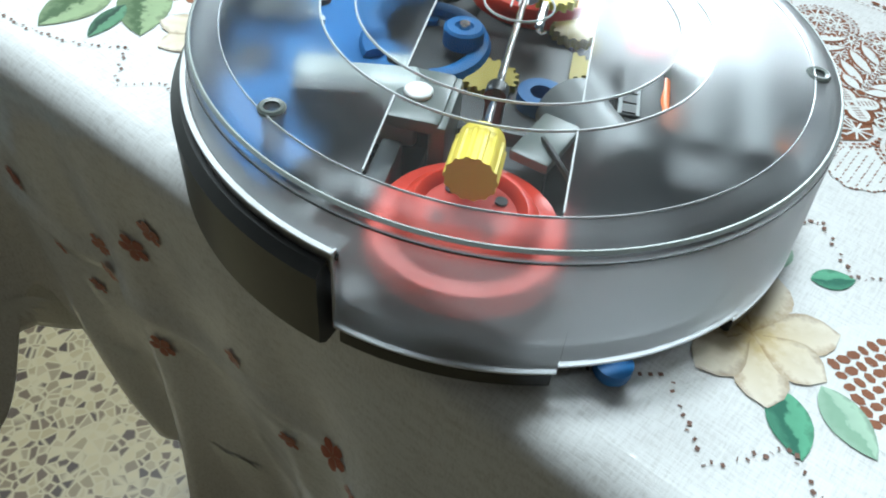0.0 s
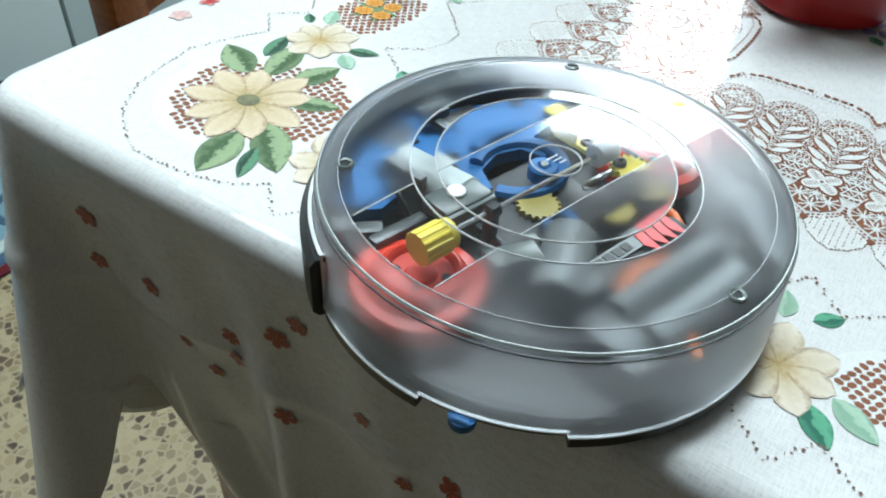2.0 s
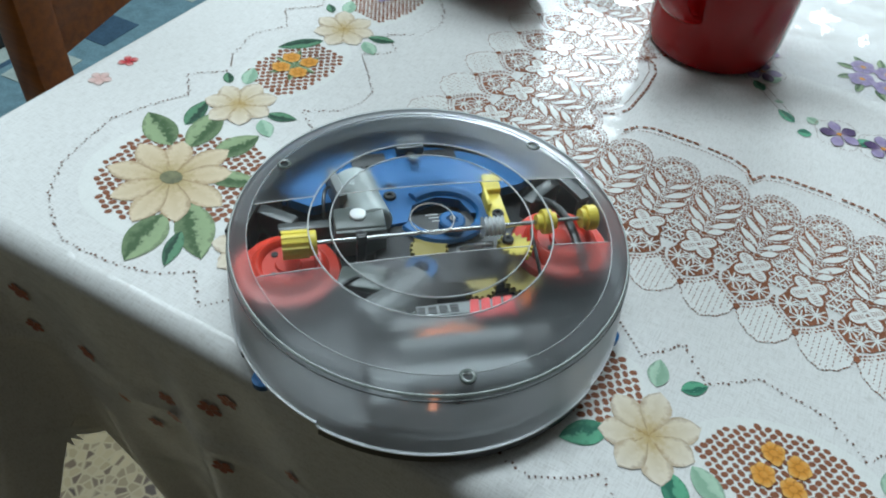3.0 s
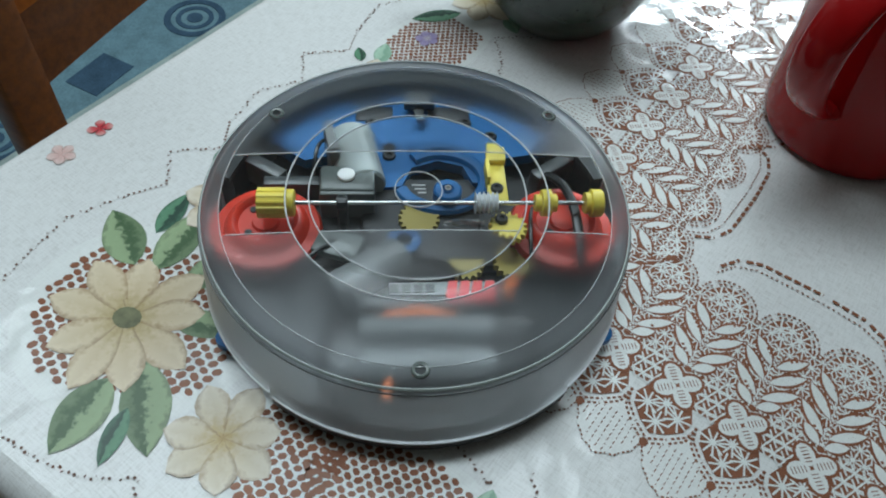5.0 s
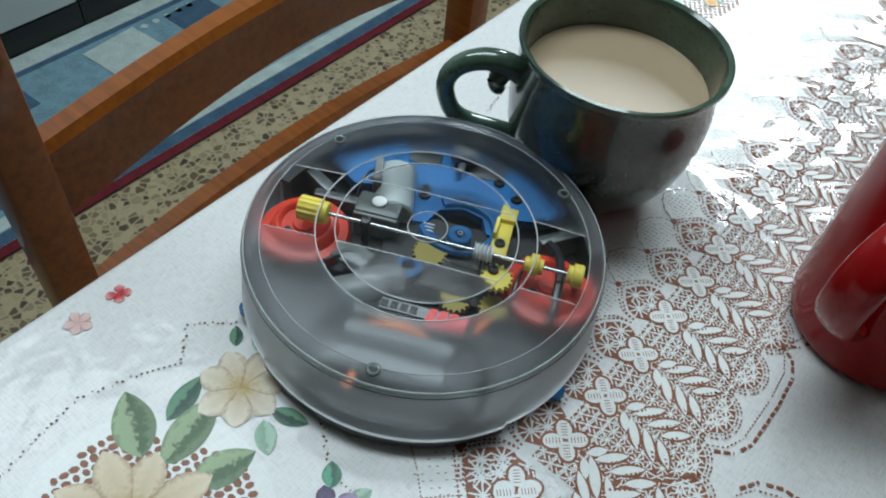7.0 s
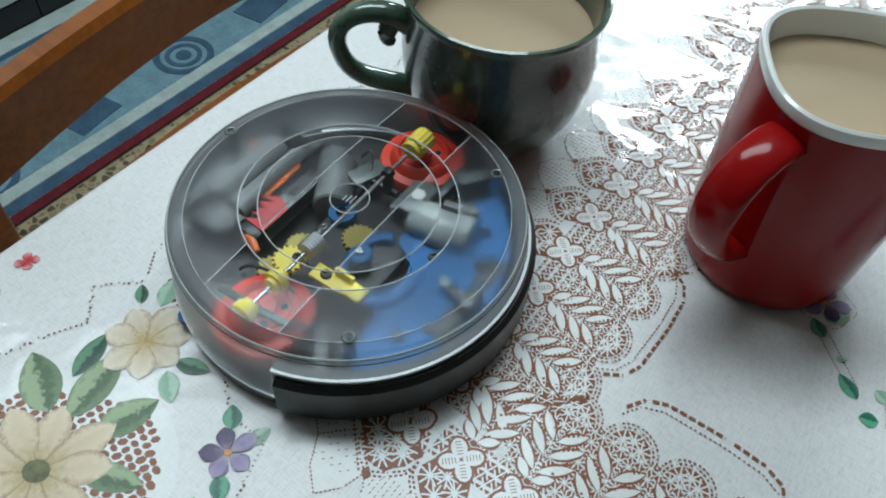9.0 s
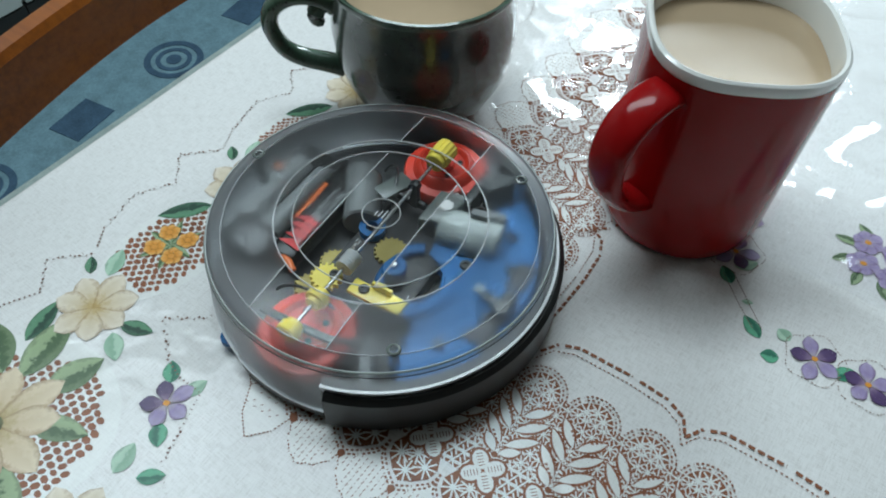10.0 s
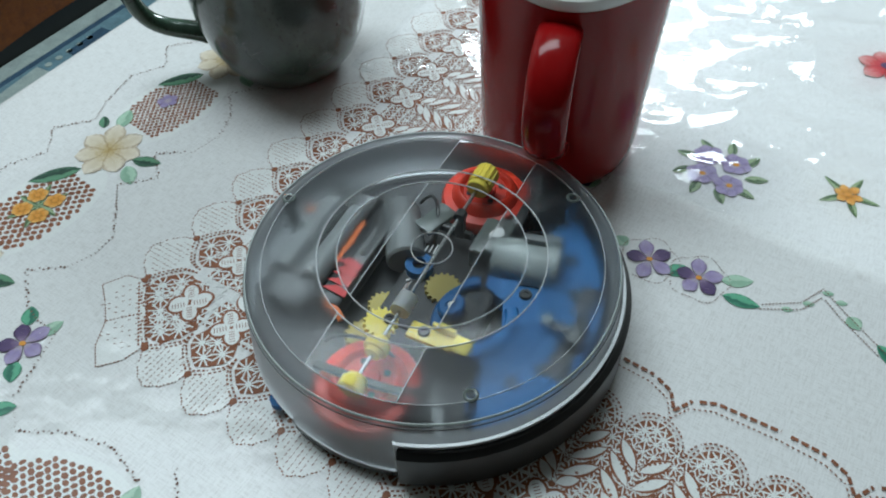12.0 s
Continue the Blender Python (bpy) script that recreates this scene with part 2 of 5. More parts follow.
M_REDPET = petal_material("red_petal", (0.40, 0.10, 0.05), (0.45, 0.09, 0.05), (0.50, 0.14, 0.08))
M_ROSE = petal_material("rose_petal", (0.55, 0.02, 0.04), (0.62, 0.08, 0.09), (0.70, 0.40, 0.38))
M_LEAF = leaf_material("green_leaf", (0.27, 0.36, 0.20), (0.06, 0.115, 0.05))
M_LEAFD = leaf_material("dark_leaf", (0.10, 0.24, 0.14), (0.02, 0.06, 0.04))
M_LEAFP = leaf_material("pale_leaf", (0.38, 0.55, 0.42), (0.25, 0.42, 0.30))
M_LEAFT = leaf_material("teal_leaf", (0.10, 0.36, 0.22), (0.02, 0.14, 0.09))
M_EYE = plain("flower_eye", (0.13, 0.13, 0.06), 0.6, vary=0.5, scale=400)
M_FILM = film_material()
M_TABLE = wood_material("table_wood", (0.10, 0.03, 0.015), (0.20, 0.07, 0.03))
M_CHAIR = wood_material("cherry_wood", (0.14, 0.034, 0.003), (0.34, 0.095, 0.007), 0.42)
M_TERRAZZO = terrazzo_material()
# Tones for unseen walls and ceiling, picked to raise or cut bounced light.
M_WALL = plain("unseen_tan_wall", (0.36, 0.30, 0.24), 0.7, vary=0.05, scale=20)
M_WALLWARM = plain("unseen_brown_wall", (0.065, 0.042, 0.028), 0.7, vary=0.08, scale=20)
M_WALLPALE = plain("unseen_pale_wall", (0.66, 0.65, 0.62), 0.7, vary=0.05, scale=20)
M_CEIL = plain("ceiling_paint", (0.60, 0.60, 0.59), 0.8, vary=0.04, scale=12)
M_LAMINATE = plain("white_laminate", (0.62, 0.66, 0.64), 0.35, vary=0.04, scale=9, bumpy=0.03)
M_PLINTH = plain("black_plinth", (0.012, 0.012, 0.012), 0.4, vary=0.3)
M_RUG = plain("blue_rug", (0.13, 0.22, 0.26), 0.95, vary=0.30, scale=240, bumpy=0.8, spec=0.1)
M_RUGDK = plain("navy_rug", (0.045, 0.085, 0.13), 0.95, vary=0.35, scale=240, bumpy=0.8, spec=0.1)
M_RUGLT = plain("pale_rug", (0.33, 0.39, 0.37), 0.95, vary=0.25, scale=240, bumpy=0.8, spec=0.1)
M_RUGRED = plain("maroon_rug", (0.10, 0.015, 0.02), 0.95, vary=0.3, scale=240, bumpy=0.8, spec=0.1)
M_GREEN = glaze_material("green_glaze", (0.038, 0.057, 0.043), (0.025, 0.030, 0.024), (0.065, 0.10, 0.075), 0.24)
M_GREENRIM = glaze_material("green_rim_glaze", (0.06, 0.11, 0.075), (0.03, 0.045, 0.035), (0.13, 0.20, 0.15))
M_REDGL = plain("red_glaze", (0.31, 0.006, 0.007), 0.14, vary=0.10, scale=40, bumpy=0.03, spec=0.26)
M_WHITEGL = plain("white_glaze", (0.86, 0.87, 0.84), 0.15, vary=0.03, scale=30, bumpy=0.02, coat=0.6)
M_COFFEE = plain("milk_coffee", (0.42, 0.315, 0.205), 0.22, vary=0.06, scale=30, bumpy=0.0, spec=0.12)
M_DOME = clear_plastic("clear_dome_plastic", 0.014, (0.55, 0.57, 0.58), 0.0, 0.10)
M_FROST = clear_plastic("frosted_dome_plastic", 0.062, (0.56, 0.63, 0.66), 0.85, 0.20, lines=560.0)
M_SATIN = clear_plastic("satin_dome_plastic", 0.035, (0.62, 0.64, 0.65), 0.42, 0.17, lines=560.0)
# Extra milk in the skirt also stands for white cloth mirrored at grazing angles.
M_SKIRT = clear_plastic("frosted_sheen_skirt", 0.30, (0.80, 0.82, 0.83), 0.62, 0.40, ior=1.40, shine=0.6)
M_SHOULDER = clear_plastic("frosted_shoulder_plastic", 0.12, (0.74, 0.76, 0.77), 0.70, 0.42, ior=1.28, shine=0.5)
M_INNER = clear_plastic("inner_skirt_plastic", 0.01, (0.6, 0.6, 0.6), 0.0, 0.35, ior=1.15)
# Opaque pale colour for the ridges and rims of the clear dome.
M_EDGE = plain("pale_plastic_edge", (0.75, 0.77, 0.78), 0.2, vary=0.05, bumpy=0)
M_BLACK = plain("black_plastic", (0.014, 0.015, 0.015), 0.32, vary=0.3, scale=90)
M_BLACKM = plain("matt_black_plastic", (0.02, 0.021, 0.022), 0.5, vary=0.3, scale=90)
M_DGREY = plain("smoke_plastic", (0.05, 0.055, 0.055), 0.3, vary=0.3)
M_SMOKE = plain("grey_green_smoke_plastic", (0.12, 0.14, 0.13), 0.3, vary=0.2)
M_BLUE = plain("blue_plastic", (0.004, 0.105, 0.29), 0.5, vary=0.12, spec=0.3)
M_YELLOW = plain("yellow_plastic", (0.86, 0.70, 0.10), 0.45, vary=0.06)
# Yellow dimmed in its colour for gears deep under the smoky dome.
M_YELLOWDIM = plain("dimmed_yellow_plastic", (0.36, 0.28, 0.05), 0.5, vary=0.1)
M_PINK = petal_material("pink_petal", (0.70, 0.45, 0.42), (0.72, 0.50, 0.47), (0.74, 0.58, 0.55))
M_RED = plain("red_plastic", (0.66, 0.036, 0.012), 0.4, vary=0.10)
M_ORANGEP = plain("orange_plastic", (0.75, 0.16, 0.03), 0.4, vary=0.10)
M_GREYW = plain("grey_white_plastic", (0.36, 0.40, 0.385), 0.4, vary=0.08)
M_NYLON = plain("white_nylon", (0.70, 0.72, 0.73), 0.4, vary=0.05)
M_STEEL = plain("steel", (0.62, 0.62, 0.61), 0.22, metal=1.0, vary=0.1, scale=150)
M_CELL = plain("grey_battery_sleeve", (0.16, 0.17, 0.17), 0.45, vary=0.15, scale=80)
M_PAPER = plain("white_sticker", (0.75, 0.75, 0.73), 0.4, vary=0.04)
M_CARD = plain("red_ink", (0.60, 0.03, 0.03), 0.4, vary=0.06)


# ---- mesh helpers ----
def part(name, bm, material, parent=None, label="", smooth=True, auto=40):
    """Links a bmesh as one mesh object under a thing or a part."""
    me = bpy.data.meshes.new(name)
    bmesh.ops.recalc_face_normals(bm, faces=bm.faces)
    if smooth:
        for f in bm.faces:
            f.smooth = True
        for e in bm.edges:
            if len(e.link_faces) == 2 and e.calc_face_angle(0) > radians(auto):
                e.smooth = False
    bm.to_mesh(me)
    bm.free()
    me.materials.append(material)
    ob = new(name, me)
    if parent is not None:
        ob.parent = parent
    if label:
        ob["label"] = label
    return ob


def thing(name, label, category, m=None, group="", kind=""):
    ob = new(name)
    if m is not None:
        ob.matrix_world = m
    return tagged(ob, label, category, group, kind)


def box(sx, sy, sz, m=None, bevel=0.0, seg=2):
    bm = bmesh.new()
    bmesh.ops.create_cube(bm, size=1.0)
    bmesh.ops.scale(bm, vec=(sx, sy, sz), verts=bm.verts)
    if bevel:
        bmesh.ops.bevel(bm, geom=list(bm.edges), offset=bevel, segments=seg, affect="EDGES", profile=0.5)
    if m is not None:
        bmesh.ops.transform(bm, matrix=m, verts=bm.verts)
    return bm


def lathe(profile, seg=64, m=None, start=0.0, sweep=360.0, super_n=None):
    """Turns (r, z) pairs about z. A closed turn, or a sector that is capped."""
    bm = bmesh.new()
    full = sweep >= 359.9
    n = seg if full else seg + 1
    rings = []
    for i in range(n):
        a = radians(start + sweep * i / seg)
        k = 1.0
        if super_n:
            k = (abs(math.cos(a)) ** super_n + abs(math.sin(a)) ** super_n) ** (-1.0 / super_n)
        rings.append([bm.verts.new((r * math.cos(a) * k, r * math.sin(a) * k, z)) for r, z in profile])
    for i in range(seg):
        a, b = rings[i], rings[(i + 1) % n]
        for j in range(len(profile) - 1):
            bm.faces.new((a[j], b[j], b[j + 1], a[j + 1]))
    if not full and len(profile) > 2:
        bm.faces.new(rings[0])
        bm.faces.new(rings[-1][::-1])
    bmesh.ops.remove_doubles(bm, verts=bm.verts, dist=1e-6)
    if m is not None:
        bmesh.ops.transform(bm, matrix=m, verts=bm.verts)
    return bm


def cyl(r, depth, m=None, seg=24, bevel=0.0):
    b = bevel
    prof = [(0, -depth / 2), (r - b, -depth / 2), (r, -depth / 2 + b), (r, depth / 2 - b), (r - b, depth / 2), (0, depth / 2)] if b else [(0, -depth / 2), (r, -depth / 2), (r, depth / 2), (0, depth / 2)]
    return lathe(prof, seg, m)


def tube(r_in, r_out, z0, z1, seg=64, start=0.0, sweep=360.0, m=None, bevel=0.0006):
    b = bevel
    prof = [(r_in, z0), (r_out - b, z0), (r_out, z0 + b), (r_out, z1 - b), (r_out - b, z1), (r_in, z1), (r_in, z0)]
    if sweep < 359.9:
        prof = prof[:-1]
        bm = bmesh.new()
        rings = []
        for i in range(seg + 1):
            a = radians(start + sweep * i / seg)
            rings.append([bm.verts.new((r * math.cos(a), r * math.sin(a), z)) for r, z in prof])
        k = len(prof)
        for i in range(seg):
            for j in range(k):
                bm.faces.new((rings[i][j], rings[i + 1][j], rings[i + 1][(j + 1) % k], rings[i][(j + 1) % k]))
        bm.faces.new(rings[0])
        bm.faces.new(rings[-1][::-1])
        if m is not None:
            bmesh.ops.transform(bm, matrix=m, verts=bm.verts)
        return bm
    return lathe(prof, seg, m)


def prism(points, z0, z1, m=None, bevel=0.0):
    """A flat outline raised from z0 to z1."""
    bm = bmesh.new()
    f = bm.faces.new([bm.verts.new((x, y, z0)) for x, y in points])
    r = bmesh.ops.extrude_face_region(bm, geom=[f])
    bmesh.ops.translate(bm, vec=(0, 0, z1 - z0), verts=[v for v in r["geom"] if isinstance(v, bmesh.types.BMVert)])
    if bevel:
        bmesh.ops.bevel(bm, geom=[e for e in bm.edges], offset=bevel, segments=1, affect="EDGES")
    if m is not None:
        bmesh.ops.transform(bm, matrix=m, verts=bm.verts)
    return bm


def join(*bms):
    out = bmesh.new()
    for b in bms:
        me = bpy.data.meshes.new("tmp")
        b.to_mesh(me)
        b.free()
        out.from_mesh(me)
        bpy.data.meshes.remove(me)
    return out


def sweep_tube(points, radii, seg=12, flat=1.0, side=None):
    """A tube along points; flat squeezes it across its side direction."""
    bm = bmesh.new()
    pts = [Vector(p) for p in points]
    rings = []
    ref = Vector(side) if side else Vector((0, 0, 1))
    for i, p in enumerate(pts):
        d = (pts[min(i + 1, len(pts) - 1)] - pts[max(i - 1, 0)]).normalized()
        a = ref.cross(d).normalized() if abs(ref.dot(d)) < 0.98 else Vector((1, 0, 0)).cross(d).normalized()
        b = d.cross(a).normalized()
        r = radii[i] if isinstance(radii, (list, tuple)) else radii
        rings.append([bm.verts.new(p + a * r * flat * math.cos(2 * math.pi * k / seg) + b * r * math.sin(2 * math.pi * k / seg)) for k in range(seg)])
    for i in range(len(pts) - 1):
        for k in range(seg):
            bm.faces.new((rings[i][k], rings[i][(k + 1) % seg], rings[i + 1][(k + 1) % seg], rings[i + 1][k]))
    bm.faces.new(rings[0][::-1])
    bm.faces.new(rings[-1])
    return bm


def bezier(p0, p1, p2, p3, n=16):
    out = []
    for i in range(n + 1):
        t = i / n
        out.append(tuple((1 - t) ** 3 * a + 3 * (1 - t) ** 2 * t * b + 3 * (1 - t) * t * t * c + t ** 3 * d for a, b, c, d in zip(p0, p1, p2, p3)))
    return out


# ---- setting ----
def slab(name, u0, u1, v0, v1, z0, z1, material, label, category):
    ob = part(name, box(u1 - u0, v1 - v0, z1 - z0, pose((u0 + u1) / 2, (v0 + v1) / 2, (z0 + z1) / 2)), material, smooth=False)
    ob.matrix_world = TF
    return tagged(ob, label, category, kind="structure")


U0, U1, V0, V1, HIGH = -1.80, 2.40, -2.30, 3.00, 2.60
slab("floor", U0, U1, V0, V1, -0.1, 0.0, M_TERRAZZO, "beige and brown speckled terrazzo floor", "floor")
# Ceiling and walls here are unseen; they shape the bounced light.
slab("ceiling", U0, U1, V0, V1, HIGH, HIGH + 0.1, M_CEIL, "unseen grey-white ceiling, dimmed for bounced light", "ceiling")
slab("wall_west", U0 - 0.1, U0, V0 - 0.1, V1 + 0.1, 0, HIGH, M_WALLPALE, "unseen wall, tone set for bounced light", "wall")
slab("wall_east", U1, U1 + 0.1, V0 - 0.1, V1 + 0.1, 0, HIGH, M_WALLWARM, "unseen dark brown wall, added to cut bounced light", "wall")
slab("wall_south", U0, U1, V0 - 0.1, V0, 0, HIGH, M_WALLWARM, "unseen dark brown wall, added to cut bounced light", "wall")
slab("wall_north", U0, U1, V1, V1 + 0.1, 0, HIGH, M_WALL, "unseen wall, tone set for bounced light", "wall")


def kitchen_cabinet(v):
    c = thing("kitchen_cabinet", "white laminate kitchen cabinet on a black plinth", "cabinet", TF @ pose(-1.483, v, 0), "kitchen cabinets along the wall")
    part("body", box(0.52, 0.494, 0.818, pose(0.0, 0, 0.471)), M_LAMINATE, c, smooth=False)
    part("plinth", box(0.50, 0.497, 0.061, pose(0.03, 0, 0.0305)), M_PLINTH, c, "black plinth board", smooth=False)
    d = part("door", box(0.02, 0.490, 0.806, pose(0.272, 0, 0.469), 0.002), M_LAMINATE, c)
    part("handle", sweep_tube([(0.285, -0.06, 0.80), (0.305, -0.055, 0.80), (0.305, 0.055, 0.80), (0.285, 0.06, 0.80)], 0.005), M_STEEL, d, "steel bar handle")
    return c


for k in range(9):
    kitchen_cabinet(-1.54 + 0.5 * k)
wt_ob = part("worktop", box(0.60, 4.5, 0.03, pose(-1.478, 0.46, 0.897), 0.004), M_DGREY)
wt_ob.matrix_world = TF
tagged(wt_ob, "dark grey worktop over the white cabinets", "worktop")


# ---- rug ----
def rug():
    r = thing("rug", "blue runner rug with maroon edge, pale bands and spirals", "rug", TF)
    u0, u1, v0, v1 = -1.200, -0.752, -0.75, 2.30

    def band(name, a, b, z, material, label):
        part(name, box(b - a, v1 - v0, 0.004, pose((a + b) / 2, (v0 + v1) / 2, z), 0.001, 1), material, r, label)

    part("woven_field", box(u1 - u0 - 0.002, v1 - v0 - 0.004, 0.006, pose((u0 + u1) / 2, (v0 + v1) / 2, 0.003)), M_RUG, r, "mottled teal-blue pile", smooth=False)
    band("border", u1 - 0.022, u1, 0.0046, M_RUGRED, "maroon border")
    band("border", u1 - 0.048, u1 - 0.0225, 0.0052, M_RUGDK, "navy stripe")
    band("border", u1 - 0.078, u1 - 0.0485, 0.0058, M_RUGLT, "pale stripe")
    band("border", u0, u0 + 0.045, 0.0058, M_RUGLT, "pale stripe")
    band("border", u0 + 0.0455, u0 + 0.060, 0.0052, M_RUGDK, "navy stripe")
    for k in range(-3, 4):
        v = 0.815 + 0.46 * k
        for a, b in ((0.0, 0.016), (0.028, 0.038), (0.048, 0.062)):
            bm = tube(max(a, 0.0005), b, 0.0062, 0.0076, 40, bevel=0.0003, m=pose(-0.883, v, 0))
            part("spiral", bm, M_RUGDK, r, "navy spiral ring")
        part("block", box(0.075, 0.10, 0.0016, pose(-0.885, v - 0.235, 0.0068, 0, 0, 8)), M_RUGDK, r, "navy woven block", smooth=False)
        part("block", box(0.10, 0.13, 0.0016, pose(-1.075, v - 0.10, 0.0068, 0, 0, 5)), M_RUGLT, r, "pale woven block", smooth=False)
        part("block", box(0.08, 0.11, 0.0016, pose(-1.080, v + 0.09, 0.0068, 0, 0, 3)), M_RUGDK, r, "navy woven block", smooth=False)
        for j in range(5):
            part("dot", cyl(0.008, 0.0016, pose(-1.115, v - 0.02 + 0.03 * j, 0.0068), 12), M_RUGLT, r)
    return r


rug()


# ---- table and cloth ----
W, D = 0.92, 1.30


def dining_table():
    t = thing("dining_table", "dark brown wooden dining table under a white cloth", "table", TF)
    part("tabletop", box(W - 0.02, D - 0.02, 0.024, pose(W / 2, D / 2, TZ - 0.016), 0.003), M_TABLE, t)
    for u in (0.09, W - 0.09):
        for v in (0.10, D - 0.10):
            part("leg", lathe([(0, 0), (0.022, 0), (0.026, 0.05), (0.034, 0.45), (0.034, 0.715), (0, 0.715)], 20, pose(u, v, 0)), M_TABLE, t)
    part("apron", box(W - 0.16, 0.02, 0.07, pose(W / 2, 0.09, TZ - 0.065)), M_TABLE, t, smooth=False)
    part("apron", box(W - 0.16, 0.02, 0.07, pose(W / 2, D - 0.09, TZ - 0.065)), M_TABLE, t, smooth=False)
    return t


dining_table()

RC = 0.016       # rounding of the cloth's corners and edge


def rim_point(s):
    """Goes round the table's edge: the left edge from the far end to the corner, then the front edge. Gives place and outward direction."""
    la, lq = D - RC, RC * math.pi / 2
    if s < la:
        return Vector((0, D - s, 0)), Vector((-1, 0, 0)), 0.0
    if s < la + lq:
        a = (s - la) / RC
        c = Vector((RC, RC, 0))
        n = Vector((-math.cos(a), -math.sin(a), 0))
        return c + n * RC, n, math.sin(2 * a)
    return Vector((RC + s - la - lq, 0, 0)), Vector((0, -1, 0)), 0.0


SCORNER = D - RC + RC * math.pi / 4


def inset(s):
    """The front fold lies a little inside the table's edge, away from the corner."""
    return 0.007 * min(1.0, max(0.0, (s - SCORNER - 0.06) / 0.20))


def drape(s, d):
    """The hanging cloth at s along the edge and d below it, in the table's frame."""
    p, n, at = rim_point(s)
    side = Vector((0, 0, 1)).cross(n)
    e = 0.010
    if d < e * math.pi / 2:
        a = d / e
        out, z = e * math.sin(a) - 0.001 - inset(s), TZ - e * (1 - math.cos(a))
        return p + n * out + Vector((0, 0, z))
    h = d - e * math.pi / 2
    x = s - SCORNER
    f = h / 0.25
    wave = 0.010 * math.sin(x * 26 + 0.6) + 0.006 * math.sin(x * 61 + 1.0 + 12 * d) + 0.0035 * math.sin(x * 118 + 2.0 - 16 * d)
    if x > 0:
        wave += 0.026 * math.exp(-((x - 0.155) / 0.016) ** 2) - 0.016 * math.exp(-((x - 0.060) / 0.024) ** 2)
    else:
        wave -= 0.016 * math.exp(-((x + 0.070) / 0.03) ** 2)
    corner = 0.052 * math.exp(-(x / 0.022) ** 2)
    out = min(f, 1.3) * (wave * min(1.0, abs(x) / 0.03) + corner) + 0.004 * f + 0.009
    out += 0.008 * min(f, 1.3) * min(1.0, max(0.0, -x - 0.01) / 0.06) - 0.022 * min(f, 1.3) * min(1.0, max(0.0, x - 0.01) / 0.05)
    out += 0.0028 * math.exp(-((d - 0.097 - 0.02 * x) / 0.0055) ** 2)
    return p + n * (out - inset(s)) + Vector((0, 0, TZ - e - h))


def tablecloth():
    total = (D - RC) + RC * math.pi / 2 + (W - RC)
    stops = []
    s = 0.0
    while s < total:
        stops.append(s)
        s += 0.002 if abs(s - SCORNER) < 0.05 else 0.006 if abs(s - SCORNER) < 0.55 else 0.03
    stops.append(total)
    bm = bmesh.new()
    rows = []
    for s in stops:
        x = s - SCORNER
        length = 0.300 + 0.03 * math.exp(-(x / 0.035) ** 2) - 0.13 * math.exp(-((x - 0.040) / 0.020) ** 2) + 0.004 * math.sin(x * 40)
        ds = [0.010 * math.pi / 2 * i / 5 for i in range(6)] + [0.0157 + (length - 0.0157) * (i / 48) for i in range(1, 49)]
        rows.append([bm.verts.new(drape(s, d)) for d in ds])
    for a, b in zip(rows, rows[1:]):
        for j in range(len(a) - 1):
            bm.faces.new((a[j], a[j + 1], b[j + 1], b[j]))
    last = [bm.verts.new((W, D - 0.01, TZ))]
    inner = [r[0] for r in rows]
    # top sheet inside the rim
    bm.faces.new(inner + last)
    cloth = part("tablecloth", bm, M_CLOTH, auto=60)
    cloth.matrix_world = TF
    max(cloth.data.polygons, key=lambda f: f.loop_total).use_smooth = False
    mod = cloth.modifiers.new("thickness", "SOLIDIFY")
    mod.thickness, mod.offset = 0.0012, -1.0
    return tagged(cloth, "white vinyl tablecloth printed with flowers and brown lace", "tablecloth")


CLOTH = tablecloth()


